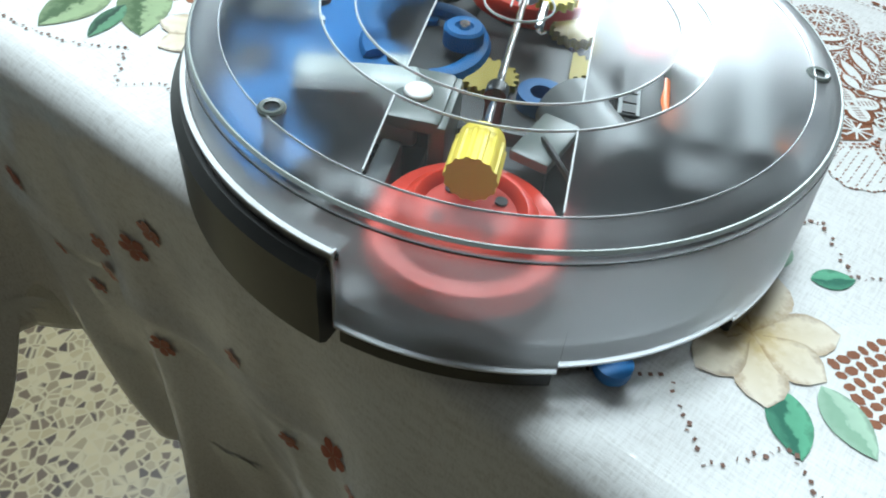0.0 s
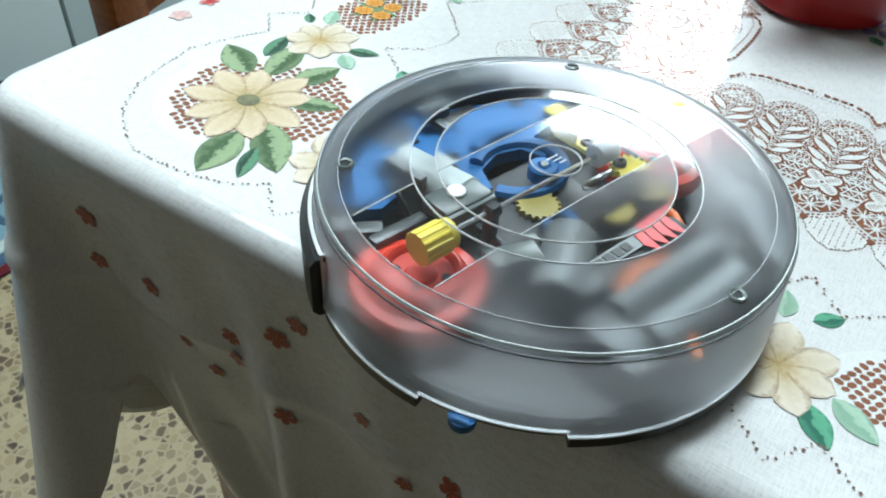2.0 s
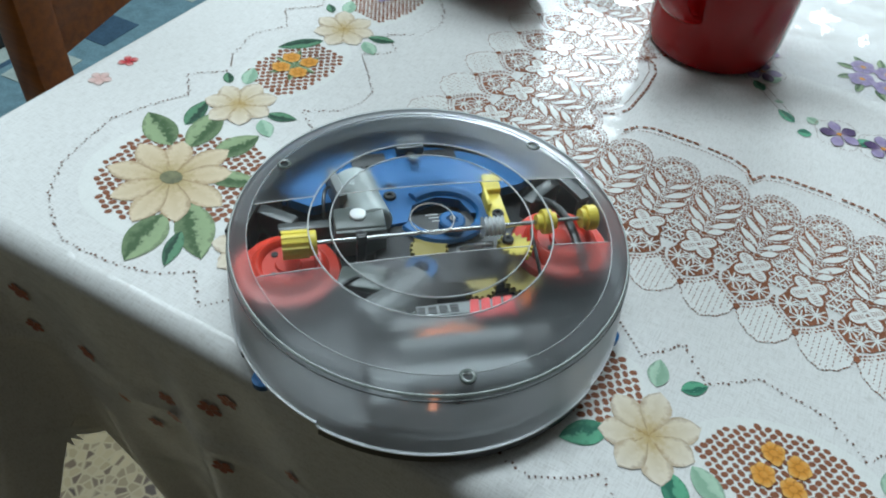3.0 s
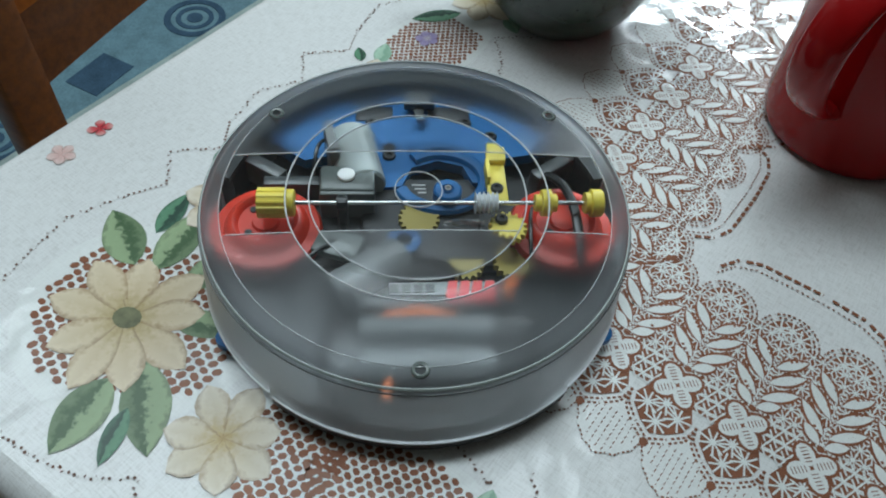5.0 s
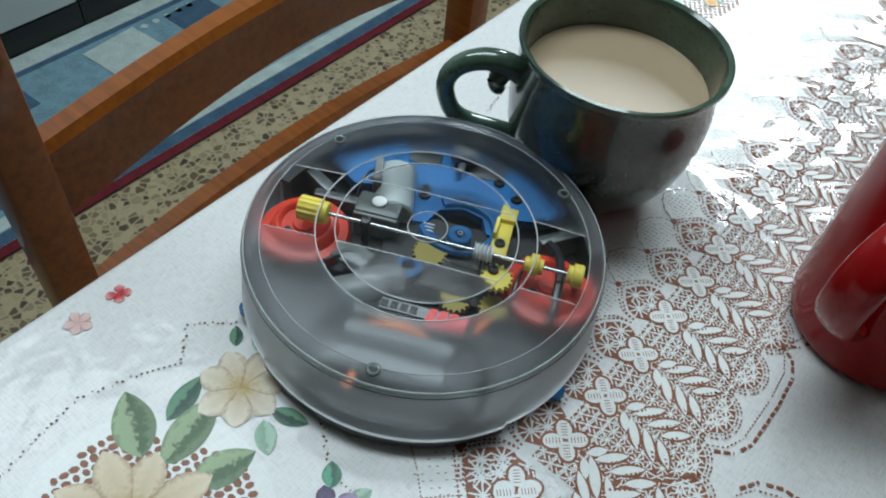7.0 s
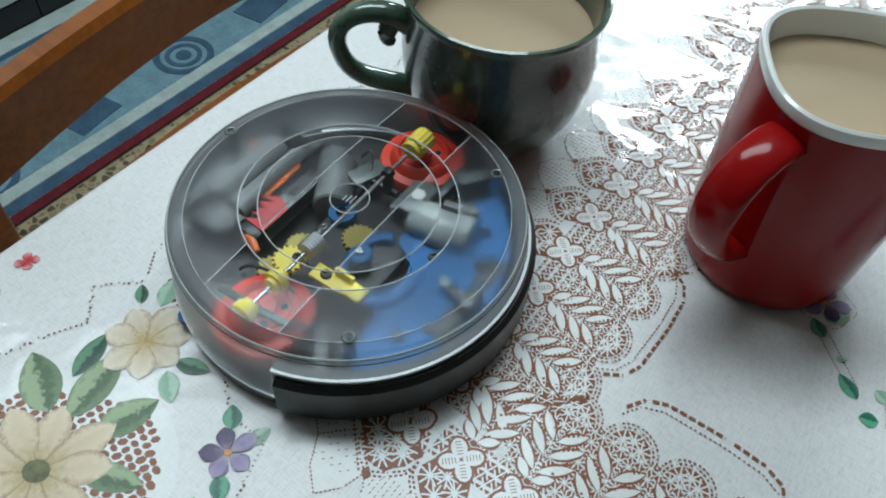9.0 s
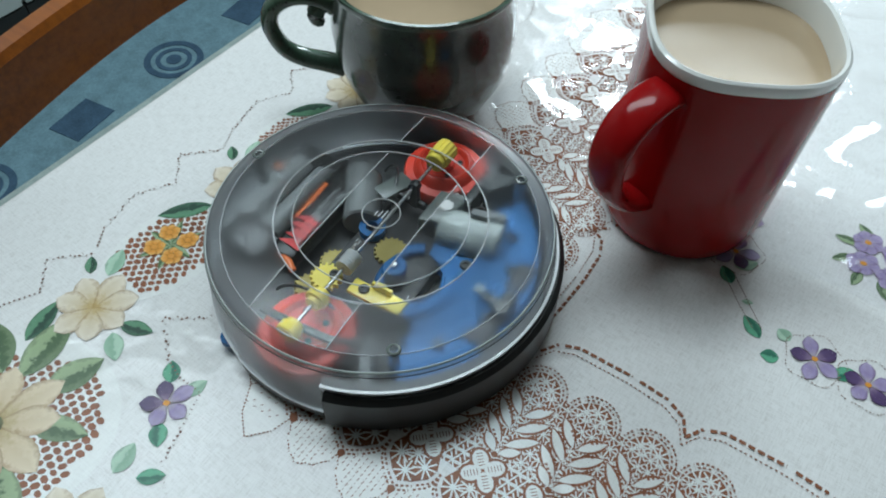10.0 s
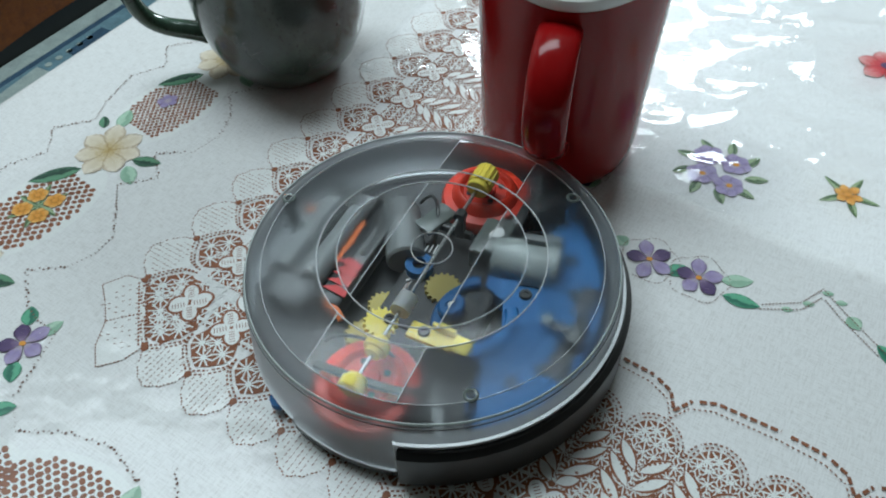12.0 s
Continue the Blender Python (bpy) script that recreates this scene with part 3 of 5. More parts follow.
class Flat:
    """Collects thin shapes that lie on the cloth, in the table's frame, and makes one mesh of them."""

    def __init__(self):
        self.v, self.f, self.uv = [], [], []
        self.lift = 0.0

    def poly(self, pts, z, uvs=None):
        n = len(self.v)
        z += self.lift + (len(self.f) % 23) * 2e-6
        self.v += [(x, y, TZ + z) for x, y in pts]
        self.f.append(tuple(range(n, n + len(pts))))
        self.uv.append(uvs or [(0.5, 0.5)] * len(pts))

    def strip(self, a, b, width, z):
        d = Vector((b[0] - a[0], b[1] - a[1]))
        if d.length < 1e-6:
            return
        n = Vector((-d.y, d.x)).normalized() * width / 2
        self.poly([(a[0] + n.x, a[1] + n.y), (a[0] - n.x, a[1] - n.y), (b[0] - n.x, b[1] - n.y), (b[0] + n.x, b[1] + n.y)], z)

    def lens(self, c, ang, length, width, z, n=6, blunt=1.0):
        """A leaf or petal from its root c."""
        ca, sa = math.cos(ang), math.sin(ang)
        up, dn = [], []
        for i in range(n + 1):
            t = i / n
            w = width / 2 * (math.sin(math.pi * t ** blunt) ** 0.8 if 0 < t < 1 else 0)
            x = length * t
            up.append(((c[0] + x * ca - w * sa, c[1] + x * sa + w * ca), (t, 1.0)))
            dn.append(((c[0] + x * ca + w * sa, c[1] + x * sa - w * ca), (t, 0.0)))
            mid = ((c[0] + x * ca, c[1] + x * sa), (t, 0.5))
            if i:
                for side in (up, dn):
                    q = [last, side[-2], side[-1], mid]
                    if side is dn:
                        q = q[::-1]
                    self.poly([p for p, _ in q], z, [w_ for _, w_ in q])
            last = mid

    def disc(self, c, rx, ry, ang, z, n=16):
        pts = []
        for i in range(n):
            a = 2 * math.pi * i / n
            x, y = rx * math.cos(a), ry * math.sin(a)
            pts.append((c[0] + x * math.cos(ang) - y * math.sin(ang), c[1] + x * math.sin(ang) + y * math.cos(ang)))
        self.poly(pts, z)

    def dashes(self, pts, pitch, duty, width, z):
        """Stitches along a polyline."""
        seg = [Vector(p) for p in pts]
        carry = 0.0
        for a, b in zip(seg, seg[1:]):
            d = (b - a).length
            if d < 1e-6:
                continue
            x = carry
            while x < d:
                self.strip(a.lerp(b, x / d), a.lerp(b, min(1.0, (x + pitch * duty) / d)), width, z)
                x += pitch
            carry = x - d

    def make(self, name, material, label, kind=""):
        me = bpy.data.meshes.new(name)
        me.from_pydata(self.v, [], self.f)
        lay = me.uv_layers.new(name="UVMap")
        flat = [c for u in self.uv for p in u for c in p]
        lay.data.foreach_set("uv", flat)
        me.materials.append(material)
        ob = new(name, me)
        ob.parent = CLOTH
        ob["label"] = label
        if kind:
            ob["kind"] = kind
        return ob


Z1, Z2, Z3, Z4, Z5 = 0.00016, 0.00026, 0.00036, 0.00054, 0.00064
rng = random.Random(7)


def lace():
    """The broad lace band: two legs that meet on the corner's diagonal."""
    hole, white, fan = Flat(), Flat(), Flat()
    OU, OV = 0.152, 0.121

    def leg(swap, length, P, first):
        def q(s, w):
            if swap:
                return (OU + s, OV + w)
            k = min(1.0, max(0.0, (s - 0.030) / 0.06)) * min(1.0, max(0.0, (0.105 - w) / 0.05))
            return (OU + w + 0.006 * k, OV + s + 0.003 * k)

        def ok(s, w):
            return s >= w - 0.0002

        def st(a, b, width, z, f=white):
            if ok(*a) and ok(*b):
                f.strip(q(*a), q(*b), width, z)

        def arc(s0, w0, rs, rw, a0, a1, n=10):
            return [(s0 + rs * math.cos(a0 + (a1 - a0) * i / n), w0 + rw * math.sin(a0 + (a1 - a0) * i / n)) for i in range(n + 1)]

        def blob(pts, z, f):
            c = (sum(p[0] for p in pts) / len(pts), sum(p[1] for p in pts) / len(pts))
            if ok(*c):
                f.poly([q(*p) for p in pts], z)

        def dash(pts, pitch, duty, width, z=Z2):
            pts = [p for p in pts if ok(*p)]
            if len(pts) > 1:
                hole.dashes([q(*p) for p in pts], pitch, duty, width, z)

        def lens(c, ang, length_, width):
            if ok(*c):
                a = (math.pi / 2 - ang) if not swap else ang
                hole.lens(q(*c), a, length_ * 1.04, width + 0.0022, Z3 + 0.00008, 6)
                white.lens(q(*c), a, length_, width, Z4, 6)

        def star(cs, cw, r0, n, stretch=1.0):
            for i in range(n):
                a = 2 * math.pi * i / n + 0.2
                st((cs, cw), (cs + r0 * math.cos(a) * stretch, cw + r0 * math.sin(a)), 0.00075, Z3)

        n = int(length / P)
        for k in range(n):
            s0 = first + P * k
            sm = s0 + P / 2
            # pointed tab between two knots
            tab = []
            for i in range(17):
                f = i / 16
                g = 1 - abs(2 * f - 1)
                bulge = 0.0022 * math.sin(math.pi * g) + 0.0005 * math.sin(i * 2.4)
                tab.append((s0 + P * f + (bulge * 0.8 if f > 0.5 else -bulge * 0.8), 0.0180 - 0.0145 * g ** 0.85 - bulge * 0.6))
            blob(tab + [(sm + 0.001, 0.0285), (sm - 0.001, 0.0285)], Z1, fan)
            dash(tab, 0.0017, 0.60, 0.0006)
            for i in range(9):
                for j in range(8):
                    ds, w0 = (i - 4) * 0.0024, 0.0065 + 0.0022 * j
                    if abs(ds) < min(0.0105, (w0 - 0.0035) * 0.95, (0.0275 - w0) * 1.25):
                        e = 0.00070 if (i + j) % 3 else 0.0003
                        st((sm + ds - e * 0.3, w0 - e), (sm + ds, w0 + e), 0.00034, Z2, hole)
            # knot at the window's point
            if ok(s0, 0.018):
                hole.disc(q(s0, 0.0178), 0.0016, 0.0019, 0, Z3, 8)
            # pointed window with threads
            blob([(s0, 0.0222), (s0 + 0.0050, 0.0250), (s0 + 0.0098, 0.0296), (s0 + 0.0112, 0.0345), (s0 + 0.0085, 0.0405), (s0, 0.0420), (s0 - 0.0085, 0.0405), (s0 - 0.0112, 0.0345), (s0 - 0.0098, 0.0296), (s0 - 0.0050, 0.0250)], Z1, hole)
            for ds, w0, rr in ((0, 0.0275, 0.0050), (-0.0060, 0.0330, 0.0052), (0.0060, 0.0330, 0.0052), (0, 0.0365, 0.0050)):
                star(s0 + ds, w0, rr, 9)
            for side in (1, -1):
                for off in (0.0, 0.0022):
                    dash([(s0 + side * 0.0006, 0.0200 - off), (s0 + side * 0.0062, 0.0236 - off), (s0 + side * 0.0118, 0.0290 - off), (s0 + side * 0.0134, 0.0350 - off)], 0.0021, 0.60, 0.0009)
            # crossed oval petals over a net
            blob([(s0 - P / 2, 0.0405), (s0 + P / 2, 0.0405), (s0 + P / 2, 0.0560), (s0 - P / 2, 0.0560)], Z1 * 0.5, hole)
            for i in range(7):
                for jj in range(3):
                    c0 = (s0 - P / 2 + P * (i + 0.5 * (jj % 2)) / 6, 0.0425 + 0.0055 * jj)
                    for a in (10, 70, 130):
                        e = (0.0036 * math.cos(radians(a)), 0.0036 * math.sin(radians(a)))
                        st((c0[0] - e[0], c0[1] - e[1]), (c0[0] + e[0], c0[1] + e[1]), 0.0007, Z3)
            for j in range(4):
                a = radians(45 + 90 * j)
                c = (s0 + 0.0050 * math.cos(a), 0.0458 + 0.0050 * math.sin(a))
                if ok(*c):
                    cq = q(*c)
                    turn = a if swap else math.pi / 2 - a
                    hole.disc(cq, 0.0056, 0.0046, turn, Z3 + 0.00008, 12)
                    white.disc(cq, 0.0044, 0.0034, turn, Z4 + 0.000004 * j, 12)
                    for i in (-2, -1, 0, 1, 2):
                        st((c[0] + 0.0013 * i * math.cos(a) - 0.0013 * math.sin(a), c[1] + 0.0013 * i * math.sin(a) + 0.0013 * math.cos(a)), (c[0] + 0.0013 * i * math.cos(a) + 0.0013 * math.sin(a), c[1] + 0.0013 * i * math.sin(a) - 0.0013 * math.cos(a)), 0.00034, Z5, hole)
            # leaf sprig
            blob([(s0 - P / 2, 0.0562), (s0 + P / 2, 0.0562), (s0 + P / 2, 0.0930), (s0 - P / 2, 0.0930)], Z1, hole)
            for i in range(6):
                for j in range(7):
                    c0 = (s0 - P / 2 + P * (i + 0.5 + 0.25 * (j % 2)) / 6, 0.0580 + 0.0054 * j)
                    for a in (10, 55, 100, 145):
                        e = (0.0034 * math.cos(radians(a + 20 * (i % 2))), 0.0034 * math.sin(radians(a + 20 * (i % 2))))
                        st((c0[0] - e[0], c0[1] - e[1]), (c0[0] + e[0], c0[1] + e[1]), 0.00055, Z3)
            for j, (w0, size) in enumerate(((0.0556, 0.0098), (0.0600, 0.0155), (0.0680, 0.0160), (0.0760, 0.0140))):
                for side in (1, -1):
                    a = radians(90 - side * (52 - 3 * j))
                    lens((s0 + side * 0.0008, w0), a, size, 0.0040)
                    dash([(s0 + side * 0.0014, w0 + 0.0036), (s0 + side * (0.0014 + size * 0.55), w0 + 0.0036 + size * 0.48)], 0.0020, 0.55, 0.0011, Z4)
            st((s0, 0.0555), (s0, 0.0860), 0.0008, Z4)
            dash([(s0, 0.0580), (s0, 0.0860)], 0.0022, 0.45, 0.0008, Z5)
            if ok(s0, 0.056):
                hole.disc(q(s0, 0.0545), 0.0016, 0.0014, 0, Z5, 7)
            # inner windows
            inw = arc(s0, 0.0905, P * 0.36, 0.0100, 0, math.pi, 10)
            blob(inw, Z2, hole)
            star(s0 - P * 0.16, 0.0940, 0.0050, 8)
            star(s0 + P * 0.16, 0.0940, 0.0050, 8)
            star(s0, 0.0965, 0.0045, 8)
            for off in (0.0012, 0.0030):
                dash(arc(s0, 0.0905, P * 0.36 + off, 0.0100 + off, 0, math.pi, 12), 0.0021, 0.6, 0.0008, Z4)
        # scalloped border of bold stitches
        per = 0.0713
        for k in range(int(length / per) + 1):
            b0 = 0.116 + per * k
            pts = [(b0, 0.1085), (b0 + 0.005, 0.1165), (b0 + 0.014, 0.1205), (b0 + 0.040, 0.1215), (b0 + 0.058, 0.1205), (b0 + 0.067, 0.1165), (b0 + per, 0.1085)]
            pts = [(a, b if swap else b - 0.009) for a, b in pts]
            dash(pts, 0.0041, 0.72, 0.0015, Z4)
            inner = [(a, b - 0.0042) for a, b in pts]
            dash(inner, 0.0022, 0.5, 0.0006, Z4)

    def corner():
        """Where the legs meet: a square window between two knots, webs behind it and three tabs before it."""
        a, b = (0.1715, 0.1665), (0.1990, 0.1395)
        hole.poly([(a[0] + 0.004, a[1] - 0.003), (b[0] - 0.003, b[1] + 0.004), (0.2045, 0.1440), (0.2130, 0.1580), (0.2100, 0.1680), (0.2000, 0.1800), (0.1880, 0.1790), (0.1775, 0.1720)], Z1 * 0.4)
        for c in ((0.1830, 0.1640), (0.1965, 0.1500), (0.1910, 0.1570), (0.1900, 0.1720), (0.2050, 0.1570), (0.1990, 0.1660)):
            for i in range(9):
                g = 2 * math.pi * i / 9 + 0.2
                white.strip(c, (c[0] + 0.0058 * math.cos(g), c[1] + 0.0058 * math.sin(g)), 0.00075, Z3)
        for off in (0.0, 0.0024):
            hole.dashes([(a[0] - off + 0.001, a[1] - off), (b[0] - off, b[1] - off + 0.001)], 0.0021, 0.6, 0.0009, Z2)
        for k in (a, b):
            hole.disc(k, 0.0018, 0.0018, 0, Z3, 8)
        fan.poly([a, (0.1620, 0.1640), (0.1560, 0.1540), (0.1650, 0.1475), (0.1735, 0.1400), (0.1800, 0.1280), (0.1887, 0.1205), (0.1960, 0.1290), b], Z1)
        hole.dashes([a, (0.1620, 0.1640), (0.1560, 0.1540), (0.1650, 0.1475), (0.1735, 0.1400), (0.1800, 0.1280), (0.1887, 0.1205), (0.1960, 0.1290), b], 0.0017, 0.6, 0.0006, Z2)
        hole.dashes([(0.1735, 0.1400), (0.1850, 0.1520)], 0.0017, 0.6, 0.0006, Z2)
        for i in range(13):
            for j in range(7):
                t = (i + 0.5) / 13
                g = (a[0] + (b[0] - a[0]) * t - 0.0022 * (j + 1), a[1] + (b[1] - a[1]) * t - 0.0022 * (j + 1))
                if (i + j) % 3 and j < 6 - abs(i % 6 - 3):
                    hole.strip(g, (g[0] - 0.0008, g[1] - 0.0008), 0.00036, Z2)

    leg(False, 0.95, 0.0287, 0.0467)
    hole.lift = white.lift = fan.lift = 0.00005
    leg(True, 0.60, 0.0260, 0.0480)
    corner()
    hole.make("lace_openwork", M_HOLE, "brown openings and stitches of the printed lace", "stuff")
    white.make("lace_thread", M_WHITE, "white thread leaves and webs of the printed lace", "stuff")
    fan.make("lace_fan", M_WHITE, "white fan edging of the printed lace", "stuff")


def net(c, ru, rv, ang, cell, f_hole, f_white):
    """An oval of openwork: pairs of brown openings in a lattice, within a pale ring."""
    ca, sa = math.cos(ang), math.sin(ang)
    f_white.disc(c, ru * 1.20, rv * 1.16, ang, Z1 * 0.5, 32)
    n = int(max(ru, rv) / cell) + 2
    for i in range(-n, n + 1):
        for j in range(-n, n + 1):
            x, y = i * cell + (j % 2) * cell / 2, j * cell * 0.62
            if (x / ru) ** 2 + (y / rv) ** 2 > 1.0:
                continue
            p = (c[0] + x * ca - y * sa, c[1] + x * sa + y * ca)
            r = cell * 0.44 * rng.uniform(0.85, 1.1)
            k = 0.74
            turn = ang + rng.uniform(-0.3, 0.3) + (0.5 if (i + j) % 2 else -0.5)
            f_hole.disc(p, r, r * k, turn, Z1, 6)


def flower(name, c, radius, petals, material, eye, eye_r, label, width=0.55, z=Z3, turn=0.0, alt=None):
    f, g = Flat(), Flat()
    for i in range(petals):
        a = turn + 2 * math.pi * i / petals + rng.uniform(-0.08, 0.08)
        t = g if (alt and i in alt[1]) else f
        t.lens((c[0], c[1]), a, radius * rng.uniform(0.88, 1.08), radius * width, z + 0.00001 * i, 7, 1.45)
    ob = f.make(name, material, label)
    if alt:
        g.make("petals", alt[0], "dark purple petals")
    if eye:
        e = Flat()
        e.disc(c, eye_r, eye_r * 0.85, 0.3, z + 0.0002, 12)
        e.make("flower_eye", eye, "flower centre")
    return ob


def leaf(base, tip, width, material, label="printed green leaf", z=Z2):
    f = Flat()
    a = math.atan2(tip[1] - base[1], tip[0] - base[0])
    f.lens(base, a, math.hypot(tip[0] - base[0], tip[1] - base[1]), width, z + rng.uniform(0, 0.00006), 9, 0.9)
    f.make("leaf", material, label)


def prints():
    hole, ring, stitch = Flat(), Flat(), Flat()
    # openwork ovals
    net((0.103, 0.066), 0.040, 0.038, 0.5, 0.0049, hole, ring)
    net((0.178, 0.056), 0.026, 0.017, 0.4, 0.0044, hole, ring)
    for k in range(7):
        net((0.088, 0.172 + 0.096 * k), 0.0195, 0.034, -0.12, 0.0045 if k % 2 == 0 else 0.0032, hole, ring)
    for k in range(7):
        net((0.222 + 0.086 * k, 0.068), 0.032, 0.019, -0.12 if k % 2 else 0.25, 0.0045 if k % 2 else 0.0040, hole, ring)
    # wavy stitched outlines on both sides of the flower band
    outer = [(0.080, 0.010), (0.062, 0.022), (0.050, 0.040), (0.046, 0.058), (0.042, 0.078), (0.051, 0.102), (0.059, 0.117), (0.045, 0.131), (0.061, 0.147)]
    for k in range(9):
        o = 0.0905 * k
        outer += [(0.052, 0.160 + o), (0.046, 0.185 + o), (0.057, 0.204 + o), (0.043, 0.219 + o), (0.059, 0.236 + o)]
    inner = [(0.243, 0.093), (0.224, 0.098), (0.203, 0.093), (0.184, 0.082), (0.170, 0.092), (0.164, 0.110), (0.159, 0.124), (0.146, 0.124), (0.136, 0.127), (0.117, 0.141), (0.133, 0.153), (0.138, 0.166), (0.137, 0.178), (0.123, 0.193), (0.111, 0.205), (0.126, 0.220)]
    for k in range(8):
        o = 0.0905 * k
        inner += [(0.110, 0.233 + o), (0.128, 0.245 + o), (0.131, 0.262 + o), (0.125, 0.279 + o), (0.110, 0.294 + o), (0.127, 0.310 + o)]
    front = [(0.080, 0.010), (0.091, 0.005), (0.116, 0.007), (0.135, 0.012), (0.150, 0.023), (0.164, 0.009), (0.173, 0.020), (0.186, 0.016), (0.215, 0.012), (0.236, 0.018), (0.246, 0.031), (0.262, 0.016), (0.273, 0.031), (0.290, 0.020), (0.313, 0.015), (0.327, 0.023), (0.336, 0.031), (0.352, 0.016), (0.364, 0.032), (0.380, 0.020), (0.405, 0.015), (0.425, 0.024), (0.440, 0.014), (0.455, 0.03)]
    back = [(0.243, 0.093), (0.252, 0.105), (0.266, 0.092), (0.285, 0.106), (0.305, 0.108), (0.317, 0.100), (0.330, 0.089), (0.343, 0.105), (0.357, 0.090), (0.375, 0.105), (0.404, 0.102), (0.420, 0.090), (0.432, 0.106), (0.455, 0.095)]

    def wavy(pts):
        out = []
        for a, b in zip(pts, pts[1:]):
            d = math.hypot(b[0] - a[0], b[1] - a[1])
            n = max(2, int(d / 0.0011))
            for i in range(n):
                t = i / n
                k = 0.0008 * math.sin(t * d / 0.0052 * 2 * math.pi) if d > 0.0175 else 0
                out.append((a[0] + (b[0] - a[0]) * t - (b[1] - a[1]) / d * k, a[1] + (b[1] - a[1]) * t + (b[0] - a[0]) / d * k))
        return out

    for line in (outer, inner, front, back):
        stitch.dashes(wavy(line), 0.0023, 0.72, 0.0010, Z3)
    hole.make("openwork_net", M_HOLE, "brown openings of the printed openwork ovals", "stuff")
    ring.make("oval_ground", M_WHITE, "white grounds of the printed ovals", "stuff")
    stitch.make("stitching", M_STITCH, "fine brown stitched outlines", "stuff")
    # big corner flower and its leaves
    flower("cream_flower", (0.099, 0.062), 0.031, 9, M_CREAM, M_EYE, 0.0056, "large cream printed flower", 0.47)
    for b, t, w in (((0.082, 0.080), (0.053, 0.093), 0.017), ((0.090, 0.083), (0.082, 0.117), 0.016), ((0.076, 0.096), (0.070, 0.119), 0.010), ((0.104, 0.085), (0.112, 0.111), 0.015), ((0.110, 0.072), (0.136, 0.083), 0.012), ((0.114, 0.042), (0.121, 0.011), 0.018), ((0.118, 0.054), (0.147, 0.030), 0.018), ((0.128, 0.038), (0.137, 0.018), 0.008)):
        leaf(b, t, w, M_LEAF if w > 0.011 else M_LEAFD)
    # smaller pale flowers with sprigs, up the left band
    for k in range(7):
        o = 0.096 * k
        flower("pale_flower", (0.086, 0.126 + o), 0.0205, 7, M_PALE, None, 0, "pale printed flower", 0.62, turn=0.3 * k)
        leaf((0.069, 0.138 + o), (0.061, 0.145 + o), 0.006, M_LEAFD, "small dark printed leaf")
        leaf((0.103, 0.127 + o), (0.119, 0.133 + o), 0.008, M_LEAFD, "small dark printed leaf")
        leaf((0.077, 0.142 + o), (0.070, 0.157 + o), 0.009, M_LEAFP, "pale printed leaf")
        leaf((0.104, 0.122 + o), (0.117, 0.113 + o), 0.009, M_LEAFP, "pale printed leaf")
        if k:
            leaf((0.084, 0.108 + o), (0.067, 0.086 + o), 0.010, M_LEAFD, "dark printed leaf")
        cu, cv = 0.0865, 0.173 + o
        if k % 2 == 0:
            for du, dv in ((-0.005, -0.006), (0.006, -0.005), (-0.006, 0.005), (0.005, 0.007)):
                flower("orange_flower", (cu + du, cv + dv), 0.0056, 6, M_ORANGE, M_ORANGE, 0.0016, "small orange printed flower", 0.95, z=Z4)
            for a in range(6):
                leaf((cu, cv), (cu + 0.014 * math.cos(a * 1.05), cv + 0.017 * math.sin(a * 1.05)), 0.004, M_LEAF, "small printed leaf", z=Z3)
        else:
            flower("violet_flower", (cu - 0.003, cv + 0.001), 0.0065, 5, M_VIOLET, None, 0, "small violet printed flower", 0.85, z=Z4)
    # the same along the front band
    for k in range(7):
        o = 0.0915 * k
        flower("pale_flower", (0.162 + o, 0.055 if k else 0.050), 0.0205, 7, M_PALE, None, 0, "pale printed flower", 0.62, turn=0.4 * k)
        leaf((0.166 + o, 0.082), (0.175 + o, 0.090), 0.007, M_LEAFT, "small dark printed leaf")
        leaf((0.157 + o, 0.078), (0.154 + o, 0.092), 0.009, M_LEAFP, "pale printed leaf")
        if k:
            leaf((0.173 + o, 0.045), (0.184 + o, 0.031), 0.010, M_LEAFT, "dark printed leaf")
            leaf((0.180 + o, 0.052), (0.196 + o, 0.042), 0.010, M_LEAFP, "pale printed leaf")
            leaf((0.148 + o, 0.050), (0.133 + o, 0.036), 0.011, M_LEAFT, "dark printed leaf")
        for du, dv in ((-0.005, -0.005), (0.006, -0.005), (-0.004, 0.006), (0.006, 0.005)):
            if k % 2 == 0 and k:
                flower("orange_flower", (0.209 + o + du, 0.068 + dv), 0.0052, 6, M_ORANGE, M_ORANGE, 0.0016, "small orange printed flower", 0.95, z=Z4)
    # single violet by the corner of the lace
    flower("violet_flower", (0.151, 0.112), 0.0125, 5, M_VIOLET, M_ORANGE, 0.0016, "violet printed flower", 0.62, z=Z4, alt=(M_PLUM, (2, 3)))
    leaf((0.145, 0.120), (0.137, 0.128), 0.008, M_LEAFT)
    leaf((0.154, 0.119), (0.157, 0.130), 0.007, M_LEAFP)
    leaf((0.155, 0.104), (0.163, 0.096), 0.008, M_LEAFT)
    # violet garland on the plain middle
    for i, c in enumerate(((0.3715, 0.300), (0.3955, 0.301), (0.318, 0.338), (0.312, 0.362), (0.508, 0.30), (0.53, 0.30))):
        flower("violet_flower", c, 0.0118, 5, M_VIOLET, M_ORANGE, 0.0015, "violet printed flower", 0.64, z=Z4, turn=0.9 + i, alt=(M_PLUM, (1, 3) if i % 2 else (0, 2)))
